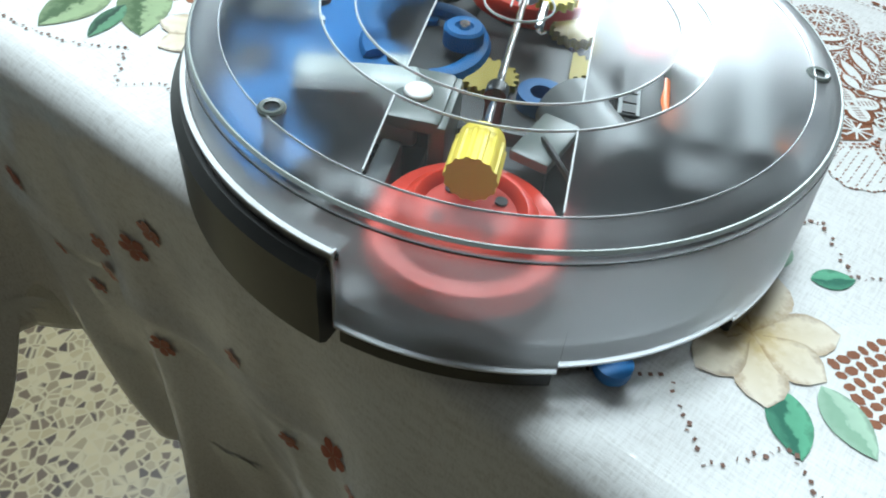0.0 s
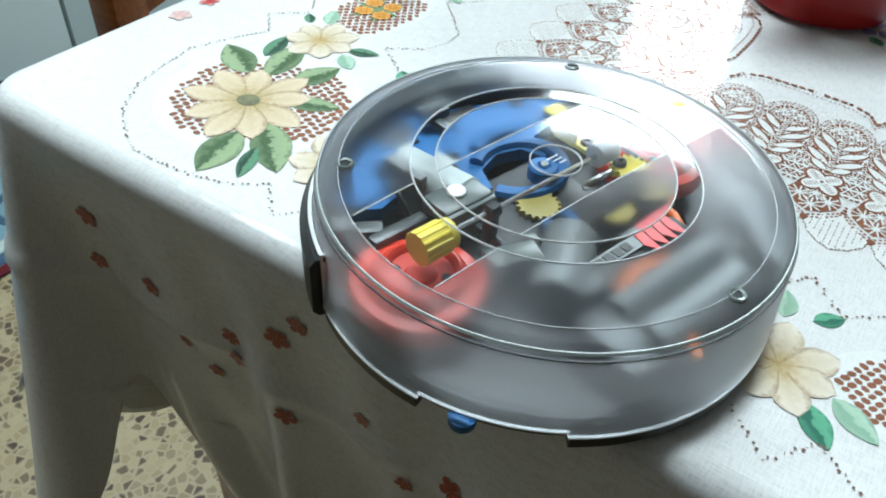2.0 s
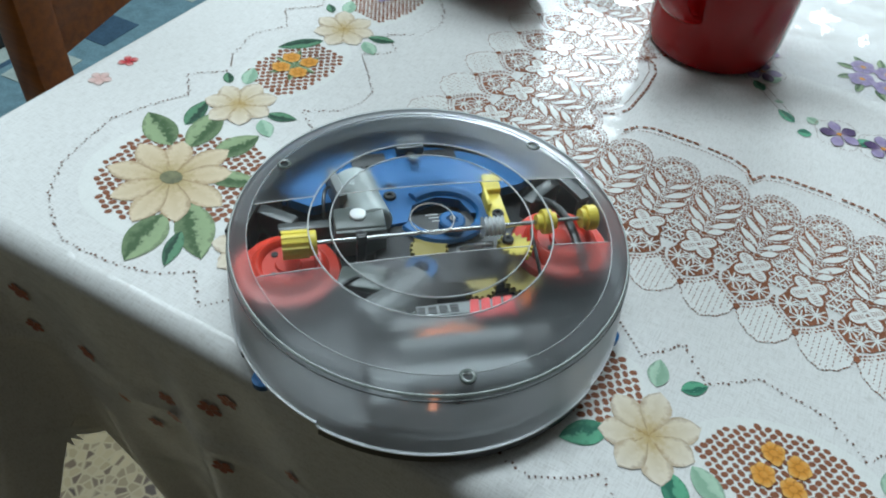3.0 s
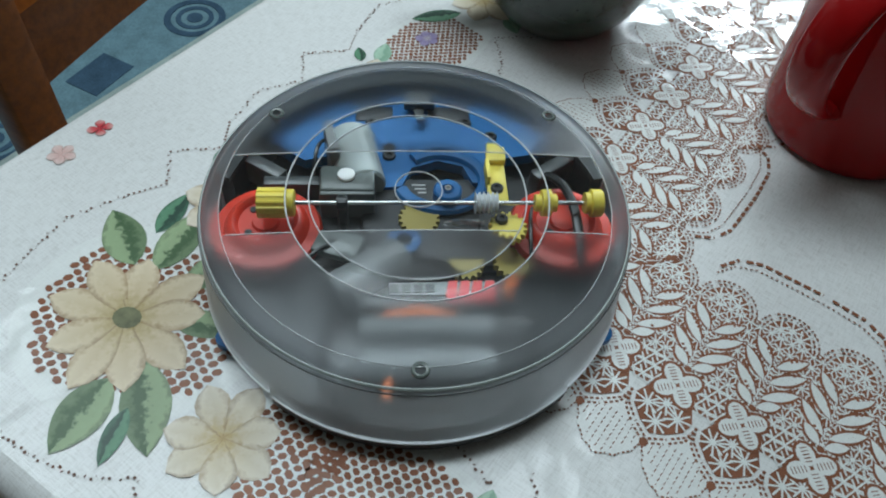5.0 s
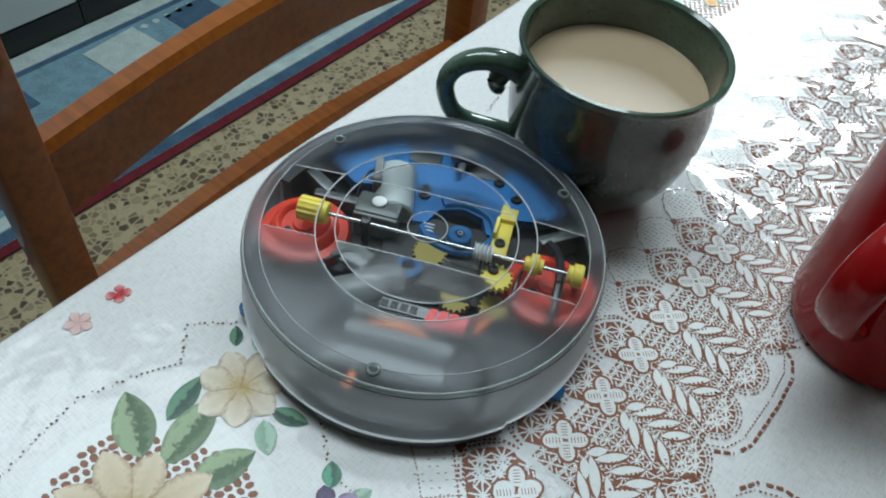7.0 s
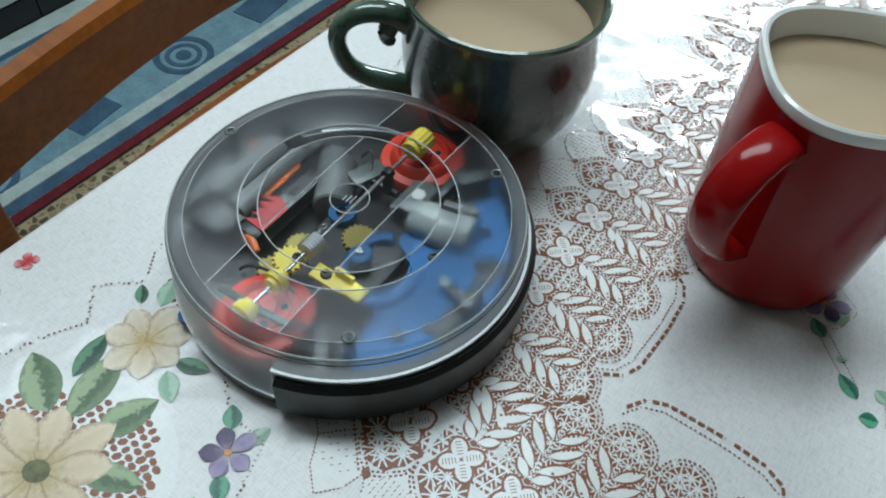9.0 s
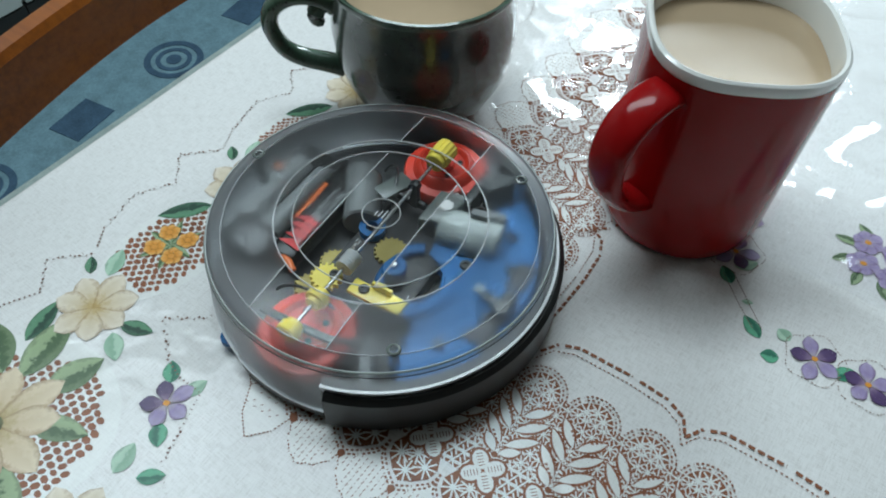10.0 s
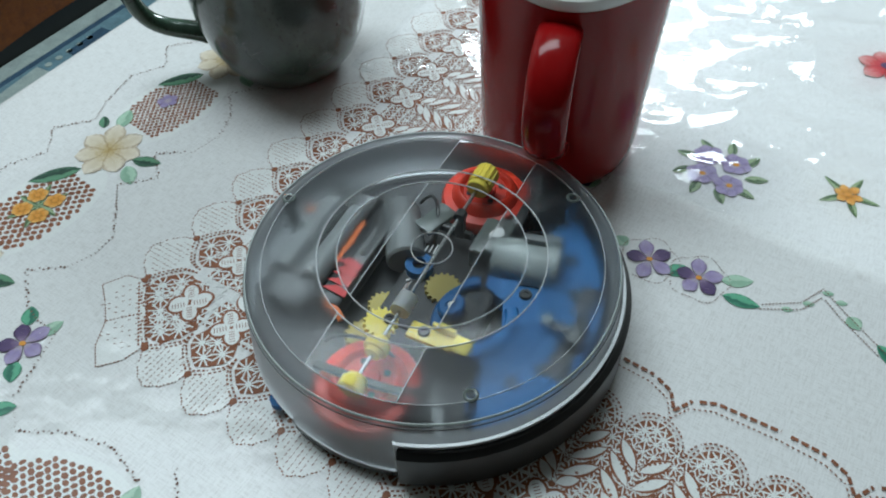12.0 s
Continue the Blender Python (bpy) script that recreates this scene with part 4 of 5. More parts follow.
    for b, t, m in (((0.382, 0.296), (0.388, 0.305), M_LEAFT), ((0.405, 0.305), (0.418, 0.312), M_LEAFP), ((0.408, 0.297), (0.425, 0.299), M_LEAFT), ((0.358, 0.291), (0.350, 0.288), M_LEAFT), ((0.359, 0.303), (0.352, 0.306), M_LEAFP), ((0.347, 0.296), (0.336, 0.304), M_LEAFT), ((0.324, 0.318), (0.316, 0.326), M_LEAFT), ((0.321, 0.329), (0.330, 0.338), M_LEAFP), ((0.31, 0.348), (0.303, 0.352), M_LEAFT), ((0.46, 0.314), (0.466, 0.309), M_LEAFP), ((0.474, 0.305), (0.488, 0.296), M_LEAFT)):
        leaf(b, t, 0.0075, m, "printed green leaf")
    for b in ((0.433, 0.303), (0.4405, 0.311), (0.4465, 0.3215), (0.453, 0.319), (0.332, 0.311)):
        leaf(b, (b[0] + 0.005, b[1] + 0.002), 0.003, M_LEAFP, "tiny printed leaf")
    trail = Flat()
    for path in ([(0.425, 0.301), (0.440, 0.311), (0.4465, 0.324), (0.457, 0.316), (0.478, 0.302)], [(0.425, 0.298), (0.441, 0.307), (0.4475, 0.319), (0.456, 0.312), (0.476, 0.299)], [(0.318, 0.322), (0.330, 0.310), (0.342, 0.299)], [(0.322, 0.325), (0.334, 0.313), (0.346, 0.301)]):
        trail.dashes(path, 0.0016, 0.55, 0.0006, Z3)
    for c in ((0.3715, 0.300), (0.3955, 0.301), (0.318, 0.338)):
        trail.dashes([(c[0] + 0.0135 * math.cos(a / 6) * (1 + 0.08 * math.sin(a * 5 / 6)), c[1] + 0.0135 * math.sin(a / 6) * (1 + 0.08 * math.sin(a * 5 / 6))) for a in range(38)], 0.0016, 0.55, 0.0005, Z3)
    trail.make("garland_stitching", M_STITCH, "dotted outlines of the violet garland", "stuff")
    # bouquet
    for c in ((0.371, 0.384), (0.386, 0.384), (0.373, 0.369), (0.388, 0.367)):
        flower("bouquet_flower", c, 0.0085, 6, M_VIOLET, M_ORANGE, 0.0017, "pale violet printed flower of a bouquet", 0.9, z=Z4)
    for a in range(9):
        leaf((0.380 + 0.013 * math.cos(a * 0.7), 0.376 + 0.013 * math.sin(a * 0.7)), (0.380 + 0.025 * math.cos(a * 0.7 + 0.2), 0.376 + 0.025 * math.sin(a * 0.7 + 0.2)), 0.0055, M_LEAF, "small printed leaf")
    flower("orange_flower", (0.4415, 0.391), 0.008, 6, M_ORANGE, M_ORANGE, 0.002, "small orange printed flower", 0.6, z=Z4)
    for a in range(5):
        leaf((0.4415, 0.391), (0.4415 + 0.016 * math.cos(a * 1.3), 0.391 + 0.016 * math.sin(a * 1.3)), 0.004, M_LEAF, "small printed leaf")
    flower("rose_print", (0.436, 0.512), 0.017, 6, M_ROSE, M_PLUM, 0.004, "dark red printed rose", 0.7, z=Z4)
    # rose buds along the left rim
    flower("rose_bud", (0.0105, 0.121), 0.0058, 4, M_ROSE, None, 0, "red printed rose bud at the rim", 0.8, turn=1.0)
    flower("rose_bud", (0.0110, 0.100), 0.0070, 5, M_PINK, None, 0, "pale pink printed petals at the rim", 0.7, turn=0.4)


def drape_prints():
    """Faded red flowers and white leaves on the hanging part."""
    fl = [(0.052, 0.052), (0.046, 0.085), (0.085, 0.080), (0.100, 0.110), (0.135, 0.100), (0.132, 0.088), (0.168, 0.060), (0.165, 0.118), (0.210, 0.085), (0.230, 0.120), (0.255, 0.098), (0.262, 0.120), (-0.045, 0.050), (-0.050, 0.100), (-0.09, 0.07), (0.31, 0.10), (0.35, 0.08), (0.18, 0.045), (0.115, 0.125)]
    for x, d in fl:
        s = SCORNER + x
        c = drape(s, d)
        du = (drape(s + 0.004, d) - drape(s - 0.004, d)).normalized()
        dv = (drape(s, d + 0.004) - drape(s, d - 0.004)).normalized()
        n = du.cross(dv).normalized()
        if n.dot(rim_point(s)[1]) < 0:
            n = -n
        bm = bmesh.new()
        lay = bm.loops.layers.uv.new("UVMap")
        size = rng.uniform(0.0042, 0.0066)
        for i in range(5):
            a = 2 * math.pi * i / 5 + x * 40
            e = du * math.cos(a) + dv * math.sin(a)
            g = du * -math.sin(a) + dv * math.cos(a)
            pts = [c + n * 0.0007 + e * (size * t) + g * (size * w) for t, w in ((0, 0), (0.5, 0.34), (0.85, 0.30), (1.0, 0), (0.85, -0.30), (0.5, -0.34))]
            f = bm.faces.new([bm.verts.new(p) for p in pts])
            for lp, t in zip(f.loops, (0, 0.5, 0.85, 1, 0.85, 0.5)):
                lp[lay].uv = (t, 0.5)
        part("red_flower", bm, M_REDPET, CLOTH, "faded red printed flower on the drape", smooth=False)
    for x, d in [(0.03, 0.19), (0.06, 0.21), (-0.02, 0.18), (0.0, 0.2), (0.10, 0.19), (0.14, 0.20), (0.18, 0.19), (0.23, 0.2), (0.27, 0.19)]:
        s = SCORNER + x
        c = drape(s, d)
        du = (drape(s + 0.004, d) - drape(s - 0.004, d)).normalized()
        dv = (drape(s, d + 0.004) - drape(s, d - 0.004)).normalized()
        n = du.cross(dv).normalized()
        if n.dot(rim_point(s)[1]) < 0:
            n = -n
        bm = bmesh.new()
        for i in range(9):
            a = math.pi * (0.1 + 0.8 * i / 8)
            e = du * math.cos(a) + dv * math.sin(a)
            g = du * -math.sin(a) + dv * math.cos(a)
            bm.faces.new([bm.verts.new(c + n * 0.0007 + e * (0.022 * t) + g * (0.022 * w)) for t, w in ((0.1, 0), (0.55, 0.10), (1.0, 0), (0.55, -0.10))])
        part("white_leaf_spray", bm, M_WHITE, CLOTH, "white printed leaf spray on the drape", smooth=False)


def film():
    """The clear sheet that lies rumpled over the far part of the table."""
    bm = bmesh.new()
    nu, nv = 150, 170
    u0, u1, v0, v1 = 0.155, W - 0.012, 0.345, D - 0.015
    grid = []
    for j in range(nv + 1):
        row = []
        for i in range(nu + 1):
            u = u0 + (u1 - u0) * i / nu
            v = v0 + (v1 - v0) * j / nv
            q = Vector((u * 17, v * 17, 0.3))
            r1 = 1 - abs(2 * noise.noise(Vector((u * 14 + v * 5, v * 22 - u * 8, 1.1))))
            r2 = 1 - abs(2 * noise.noise(Vector((u * 40 - v * 22, v * 24 + u * 12, 4.2))))
            h = 0.0022 + 0.0075 * max(0, r1 - 0.62) + 0.0040 * max(0, r2 - 0.55) + 0.0012 * noise.noise(q)
            edge = min(1.0, (u - u0) / 0.03, (v - v0) / 0.02)
            wob = 0.010 * noise.noise(Vector((u * 9, v * 9, 7.7))) + 0.004 * noise.noise(Vector((u * 40, v * 40, 2.0)))
            shift = (1 - edge) * wob
            row.append(bm.verts.new((u + shift, v + shift, TZ + 0.0016 + h * (0.35 + 0.65 * edge))))
        grid.append(row)
    for j in range(nv):
        for i in range(nu):
            bm.faces.new((grid[j][i], grid[j][i + 1], grid[j + 1][i + 1], grid[j + 1][i]))
    ob = part("plastic_sheet", bm, M_FILM, auto=180)
    ob.matrix_world = TF
    ob.visible_shadow = False
    return tagged(ob, "rumpled clear plastic sheet lying on the tablecloth", "plastic sheet")


lace()
prints()
drape_prints()
film()


# ---- chair ----
def dining_chair():
    c = thing("dining_chair", "cherry-stained wooden chair with a curved ladder back", "chair", TF)
    u = -0.102
    for v in (0.1375, 0.5325):
        part("post", join(box(0.030, 0.027, 0.98, pose(u, v, 0.49), 0.005)), M_CHAIR, c)
    for z0, z1, bow0, bow1 in ((0.699, 0.751, 0.0240, 0.0170), (0.585, 0.631, 0.0220, 0.0130), (0.480, 0.530, 0.020, 0.014)):
        bm = bmesh.new()
        rows = []
        n = 28
        for i in range(n + 1):
            t = i / n
            v = 0.148 + (0.522 - 0.148) * t
            bow = math.sin(math.pi * t)
            uu = u - 0.003 * bow
            lo, hi = z0 + bow0 * bow, z1 + bow1 * bow
            rows.append([bm.verts.new(p) for p in ((uu - 0.009, v, lo), (uu + 0.009, v, lo), (uu + 0.010, v, hi - 0.005), (uu + 0.006, v, hi), (uu - 0.006, v, hi), (uu - 0.010, v, hi - 0.005))])
        for a, b in zip(rows, rows[1:]):
            for k in range(6):
                bm.faces.new((a[k], a[(k + 1) % 6], b[(k + 1) % 6], b[k]))
        bm.faces.new(rows[0])
        bm.faces.new(rows[-1][::-1])
        part("slat", bm, M_CHAIR, c)
    part("seat", box(0.35, 0.42, 0.03, pose(u + 0.235, 0.365, 0.445), 0.008), M_CHAIR, c)
    for v in (0.175, 0.555):
        part("leg", box(0.034, 0.034, 0.43, pose(u + 0.38, v, 0.215), 0.004), M_CHAIR, c)
        part("rail", box(0.36, 0.018, 0.03, pose(u + 0.19, v, 0.20), 0.003), M_CHAIR, c)
    return c


dining_chair()


# ---- mugs ----
def wall_of(profile, seg, n_of):
    """A turned wall whose plan goes from round to a rounded square with height."""
    bm = bmesh.new()
    rings = []
    top = max(z for _, z in profile)
    for i in range(seg):
        a = 2 * math.pi * i / seg
        col = []
        for r, z in profile:
            e = 2.0 + n_of * max(0.0, z / top) ** 1.5
            k = (abs(math.cos(a)) ** e + abs(math.sin(a)) ** e) ** (-1.0 / e)
            col.append(bm.verts.new((r * math.cos(a) * k, r * math.sin(a) * k, z)))
        rings.append(col)
    for i in range(seg):
        a, b = rings[i], rings[(i + 1) % seg]
        for j in range(len(profile) - 1):
            bm.faces.new((a[j], b[j], b[j + 1], a[j + 1]))
    bmesh.ops.remove_doubles(bm, verts=bm.verts, dist=1e-6)
    return bm


RED_AT, GREEN_AT = (0.1610, 0.0955), (0.019, 0.166)
RED_TURN, GREEN_TURN = 222, 190


def red_mug():
    m = thing("red_mug", "glossy red mug with white rim and inside", "mug", pose(RED_AT[0], RED_AT[1], TZ + 0.002, 0, 0, 0))
    out = [(0, 0.002), (0.031, 0.002), (0.035, 0.0), (0.0388, 0.001), (0.0404, 0.005), (0.0410, 0.012), (0.0409, 0.050), (0.0406, 0.090), (0.0405, 0.1060)]
    part("body", wall_of(out, 72, 0.8), M_REDGL, m)
    rim = [(0.0405, 0.1060), (0.0410, 0.1087), (0.0407, 0.1110), (0.0396, 0.1118), (0.0383, 0.1110), (0.0376, 0.1078), (0.0373, 0.096), (0.0368, 0.050), (0.036, 0.012), (0.030, 0.006), (0, 0.006)]
    part("rim", wall_of(rim, 72, 0.8), M_WHITEGL, m, "white glazed rim and inside")
    a = radians(RED_TURN)
    ex, ey = math.cos(a), math.sin(a)
    path = bezier((0.041, 0, 0.096), (0.082, 0, 0.103), (0.082, 0, 0.044), (0.039, 0, 0.031), 22)
    pts = [(r * ex, r * ey, z) for r, _, z in path]
    bm = sweep_tube(pts, [0.0098] * len(pts), 20, 0.46, (-ey, ex, 0))
    part("handle", bm, M_REDGL, m, "broad red strap handle")
    return m


def green_mug():
    m = thing("green_mug", "dark green glazed stoneware mug with looped handle", "mug", pose(GREEN_AT[0], GREEN_AT[1], TZ + 0.002))
    body = [(0, 0.003), (0.024, 0.003), (0.027, 0.0), (0.031, 0.0), (0.034, 0.003), (0.0400, 0.011), (0.0460, 0.024), (0.0492, 0.038), (0.0503, 0.052), (0.0492, 0.065), (0.0488, 0.074), (0.0498, 0.0795)]
    part("body", lathe(body, 80), M_GREEN, m)
    rim = [(0.0498, 0.0795), (0.0508, 0.0820), (0.0505, 0.0836), (0.0492, 0.0840), (0.0477, 0.0828), (0.0460, 0.074), (0.0455, 0.060), (0.0455, 0.044), (0.0430, 0.024), (0.036, 0.012), (0, 0.009)]
    part("rim", lathe(rim, 80), M_GREENRIM, m, "lighter green glazed rim and inside")
    a = radians(GREEN_TURN)
    ex, ey = math.cos(a), math.sin(a)
    path = bezier((0.047, 0, 0.063), (0.060, 0, 0.077), (0.089, 0, 0.069), (0.081, 0, 0.046), 14)[:-1] + bezier((0.081, 0, 0.046), (0.076, 0, 0.028), (0.060, 0, 0.030), (0.045, 0, 0.023), 12)
    pts = [(r * ex, r * ey, z) for r, _, z in path]
    radii = [0.0068 - 0.0014 * math.sin(math.pi * i / (len(pts) - 1)) for i in range(len(pts))]
    part("handle", sweep_tube(pts, radii, 16, 0.87, (-ey, ex, 0)), M_GREENRIM, m, "looped green handle")
    tail = bezier((0.053, 0, 0.065), (0.059, 0, 0.060), (0.059, 0, 0.054), (0.054, 0, 0.052), 8)
    part("thumb_curl", sweep_tube([(r * ex, r * ey, z) for r, _, z in tail], [0.0045, 0.0048, 0.005, 0.005, 0.0048, 0.0045, 0.004, 0.0034, 0.002], 12), M_GREENRIM, m, "curled end of the handle")
    return m


RED_MUG = red_mug()
green_mug()


def coffee(at, r, z, turn, square, label):
    prof = [(0, -0.004), (r - 0.001, -0.004), (r, -0.0015), (r + 0.0002, 0.0010), (r - 0.0012, 0.0003), (r - 0.003, 0.0), (0, 0)]
    ob = part("coffee", lathe(prof, 64, None, super_n=square), M_COFFEE)
    ob.matrix_world = pose(at[0], at[1], TZ + z)
    return tagged(ob, label, "coffee")


RED_COFFEE = coffee(RED_AT, 0.0372, 0.1000, 0, 2.7, "milky coffee filling the red mug")
coffee(GREEN_AT, 0.0453, 0.064, 0, None, "milky coffee in the green mug")


# ---- the toy robot ----
def gear(r, depth, teeth, tooth, bore=0.0):
    pts = []
    for i in range(teeth):
        for k, rr in ((0.0, r - tooth), (0.22, r - tooth), (0.36, r), (0.64, r), (0.78, r - tooth)):
            a = 2 * math.pi * (i + k) / teeth
            pts.append((rr * math.cos(a), rr * math.sin(a)))
    return prism(pts, -depth / 2, depth / 2)


def screw(parent, x, y, z, r=0.0022, material=None):
    bm = lathe([(0, -0.001), (r, -0.001), (r, 0.0006), (r * 0.85, 0.0011), (r * 0.45, 0.0011), (r * 0.35, 0.0002), (0, 0.0002)], 14, pose(x, y, z))
    return part("screw", bm, material or M_BLACK, parent, "dark screw head")


ALONG = pose(0, 0, 0, 0, 90, 0)


def toy_robot():
    r = thing("toy_robot", "round toy robot with clear dome, coloured gears and black bumper", "toy robot")
    # base, bumper and rear rim
    base = part("base_plate", lathe([(0, 0.004), (0.070, 0.004), (0.0765, 0.006), (0.0775, 0.010), (0.0740, 0.0115), (0, 0.0115)], 96), M_BLACKM, r)
    part("bumper", tube(0.0740, 0.0838, 0.0010, 0.0255, 72, 17.0, 146.0, bevel=0.0022), M_BLACK, r, "glossy black front bumper")
    part("bumper_lip", tube(0.0740, 0.0798, 0.0258, 0.0280, 72, 15.5, 149.0, bevel=0.0006), M_DGREY, r, "dark lip over the bumper")
    for a0, sw in ((165.0, 32.5), (230.5, 79.0), (342.5, 32.5)):
        part("rear_rim", tube(0.0740, 0.0805, 0.0012, 0.0064, 40, a0, sw, bevel=0.0008), M_BLACK, r, "black lower rim")
    part("rear_wall", tube(0.0735, 0.0770, 0.0020, 0.0115, 48, 165.0, 210.0, bevel=0.0005), M_BLACKM, r)
    for a in (208.0, 332.0):
        part("feeler", lathe([(0, 0), (0.003, 0.0002), (0.0042, 0.002), (0.0042, 0.005), (0, 0.006)], 14, pose(0.0785 * math.cos(radians(a)), 0.0785 * math.sin(radians(a)), 0.0)), M_BLUE, r, "blue edge feeler")
    # inner structure
    part("gearbox", join(box(0.046, 0.044, 0.010, pose(0.002, 0.006, 0.0150), 0.002), box(0.100, 0.030, 0.006, pose(0.0, 0.0, 0.0145), 0.002)), M_BLACKM, base, "black gearbox housing")
    part("side_frame", join(box(0.020, 0.006, 0.012, pose(-0.060, 0.030, 0.020, 0, 0, -35), 0.001), box(0.024, 0.006, 0.012, pose(0.058, 0.031, 0.020, 0, 0, 35), 0.001), box(0.022, 0.005, 0.012, pose(-0.048, 0.021, 0.020), 0.001)), M_DGREY, base, "dark smoke frame bars")
    pts = []
    for i in range(25):
        a = radians(38 + 104 * i / 24)
        pts.append((0.0715 * math.cos(a), 0.0715 * math.sin(a)))
    pts += [(-0.044, 0.036), (-0.028, 0.040), (-0.016, 0.040), (-0.013, 0.021), (-0.005, 0.022), (-0.001, 0.032), (0.010, 0.036), (0.020, 0.033), (0.0235, 0.024), (0.0275, 0.024), (0.030, 0.036), (0.050, 0.040)]
    blue = part("front_deck", prism(pts, 0.0165, 0.0215), M_BLUE, r, "blue plastic front deck")
    # Black bars and screw heads put the dark of slots and holes into colour.
    part("deck_dark_bar", box(0.016, 0.009, 0.002, pose(-0.016, 0.0635, 0.0212), 0.0008), M_BLACKM, blue, "black bar for the dark of a slot")
    part("deck_dark_bar", box(0.018, 0.009, 0.002, pose(0.016, 0.0635, 0.0212), 0.0008), M_BLACKM, blue, "black bar for the dark of a slot")
    for x, y in ((-0.017, 0.0575), (0.0227, 0.0582), (-0.010, 0.0385), (0.033, 0.050), (-0.034, 0.050)):
        screw(blue, x, y, 0.0216, 0.0028)
    part("bracket", join(box(0.013, 0.006, 0.004, pose(0.003, 0.0655, 0.0265), 0.0008), box(0.004, 0.012, 0.003, pose(0.003, 0.060, 0.0245), 0.0008)), M_DGREY, blue, "small dark switch bracket")
    part("switch_tip", lathe([(0, -0.0022), (0.002, -0.001), (0.0022, 0.001), (0, 0.0024)], 12, pose(0.003, 0.0525, 0.027)), M_GREYW, blue, "white switch tip")
    # motors
    motor = part("motor", lathe([(0, -0.0145), (0.0085, -0.0145), (0.0095, -0.0135), (0.0095, 0.0135), (0.0085, 0.0145), (0, 0.0145)], 28, pose(-0.0235, 0.0330, 0.0235, 90, 0, 12)), M_GREYW, r, "grey-white motor can")
    part("motor_strap", box(0.004, 0.017, 0.020, pose(-0.0330, 0.0370, 0.0235, 0, 0, 12), 0.001), M_CELL, motor, "grey terminal strap")
    part("motor_mount", join(box(0.021, 0.013, 0.004, pose(-0.0262, 0.0170, 0.0300), 0.0015), box(0.021, 0.004, 0.014, pose(-0.0262, 0.0110, 0.0240), 0.001)), M_SMOKE, r, "smoke grey motor mount")
    part("mount_disc", cyl(0.0034, 0.0012, pose(-0.0266, 0.0178, 0.0325), 20, 0.0003), M_PAPER, r, "white disc on the mount")
    # Pale second motor, darkened in colour to suit the dim inside.
    m2 = part("motor", lathe([(0, -0.0150), (0.0080, -0.0150), (0.0090, -0.0140), (0.0090, 0.0140), (0.0080, 0.0150), (0, 0.0150)], 28, pose(-0.0180, -0.0240, 0.0215, 90, 0, -58)), M_CELL, r, "pale motor can in a darkened grey")
    part("motor_mount", box(0.018, 0.010, 0.003, pose(-0.0290, -0.0130, 0.0270, 0, 0, -20), 0.001), M_SMOKE, r, "smoke grey motor mount")
    # idler gears
    loop = [(0.0175 * math.cos(a) + 0.011, 0.0150 * math.sin(a) + 0.0245, 0.0220) for a in [radians(200 + 290 * i / 30) for i in range(31)]]
    part("loop_arm", sweep_tube(loop, 0.0021, 8, 1.4), M_BLUE, r, "blue loop arm")
    kn = part("knob", lathe([(0, 0.0230), (0.0056, 0.0230), (0.0056, 0.0275), (0.0048, 0.0282), (0.0026, 0.0282), (0.0022, 0.0272), (0, 0.0272)], 28, pose(0.0125, 0.0145, 0)), M_BLUE, r, "blue gear hub")
    screw(kn, 0.0125, 0.0145, 0.0280, 0.0016, M_STEEL)
    part("ring_gear", lathe([(0.0030, 0.0200), (0.0062, 0.0200), (0.0062, 0.0240), (0.0030, 0.0240), (0.0030, 0.0200)], 28, pose(-0.0050, -0.0095, 0)), M_BLUE, r, "blue ring gear")
    part("idler_gear", gear(0.0080, 0.003, 18, 0.0012), M_YELLOWDIM, r, "yellow idler gear, colour dimmed").location = (0.0012, 0.0050, 0.0205)
    part("idler_gear", gear(0.0075, 0.003, 16, 0.0012), M_YELLOWDIM, r, "yellow idler gear, colour dimmed").location = (0.0360, -0.0150, 0.0190)
    part("idler_gear", gear(0.0070, 0.003, 16, 0.0012), M_YELLOWDIM, r, "yellow idler gear, colour dimmed").location = (0.0180, -0.0150, 0.0175)
    # steering shaft with its wheels
    ax = 0.0366
    shaft = part("shaft", cyl(0.0009, 0.114, pose(0.0115, 0, ax) @ ALONG, 12), M_STEEL, r, "thin steel shaft")
    drum = join(prism_flutes(0.0056, 0.00035, 14, 0.0100, pose(-0.0527, 0, ax) @ ALONG), cyl(0.0050, 0.0032, pose(-0.0462, 0, ax) @ ALONG, 24, 0.0004))
    part("drum", drum, M_YELLOW, shaft, "fluted yellow drum")
    worm = []
    for i in range(21):
        x = -0.0041 + 0.0082 * i / 20
        worm.append((0.0028 + 0.0014 * (0.5 + 0.5 * math.cos(i * math.pi / 2.0)), x))
    part("worm", lathe([(0, -0.0041)] + worm + [(0, 0.0041)], 20, pose(0.0253, 0, ax) @ ALONG), M_NYLON, shaft, "white nylon worm")
    part("pulley", lathe([(0, -0.0040), (0.0032, -0.0040), (0.0032, -0.0018), (0.0050, -0.0016), (0.0052, 0.0012), (0.0050, 0.0018), (0.0034, 0.0020), (0.0034, 0.0040), (0, 0.0040)], 24, pose(0.0475, 0, ax) @ ALONG), M_YELLOW, shaft, "yellow pulley")
    part("pulley", lathe([(0, -0.0032), (0.0040, -0.0032), (0.0040, -0.0014), (0.0052, -0.0010), (0.0052, 0.0028), (0.0046, 0.0034), (0, 0.0034)], 24, pose(0.0655, 0, ax) @ ALONG), M_YELLOW, shaft, "yellow end knob")
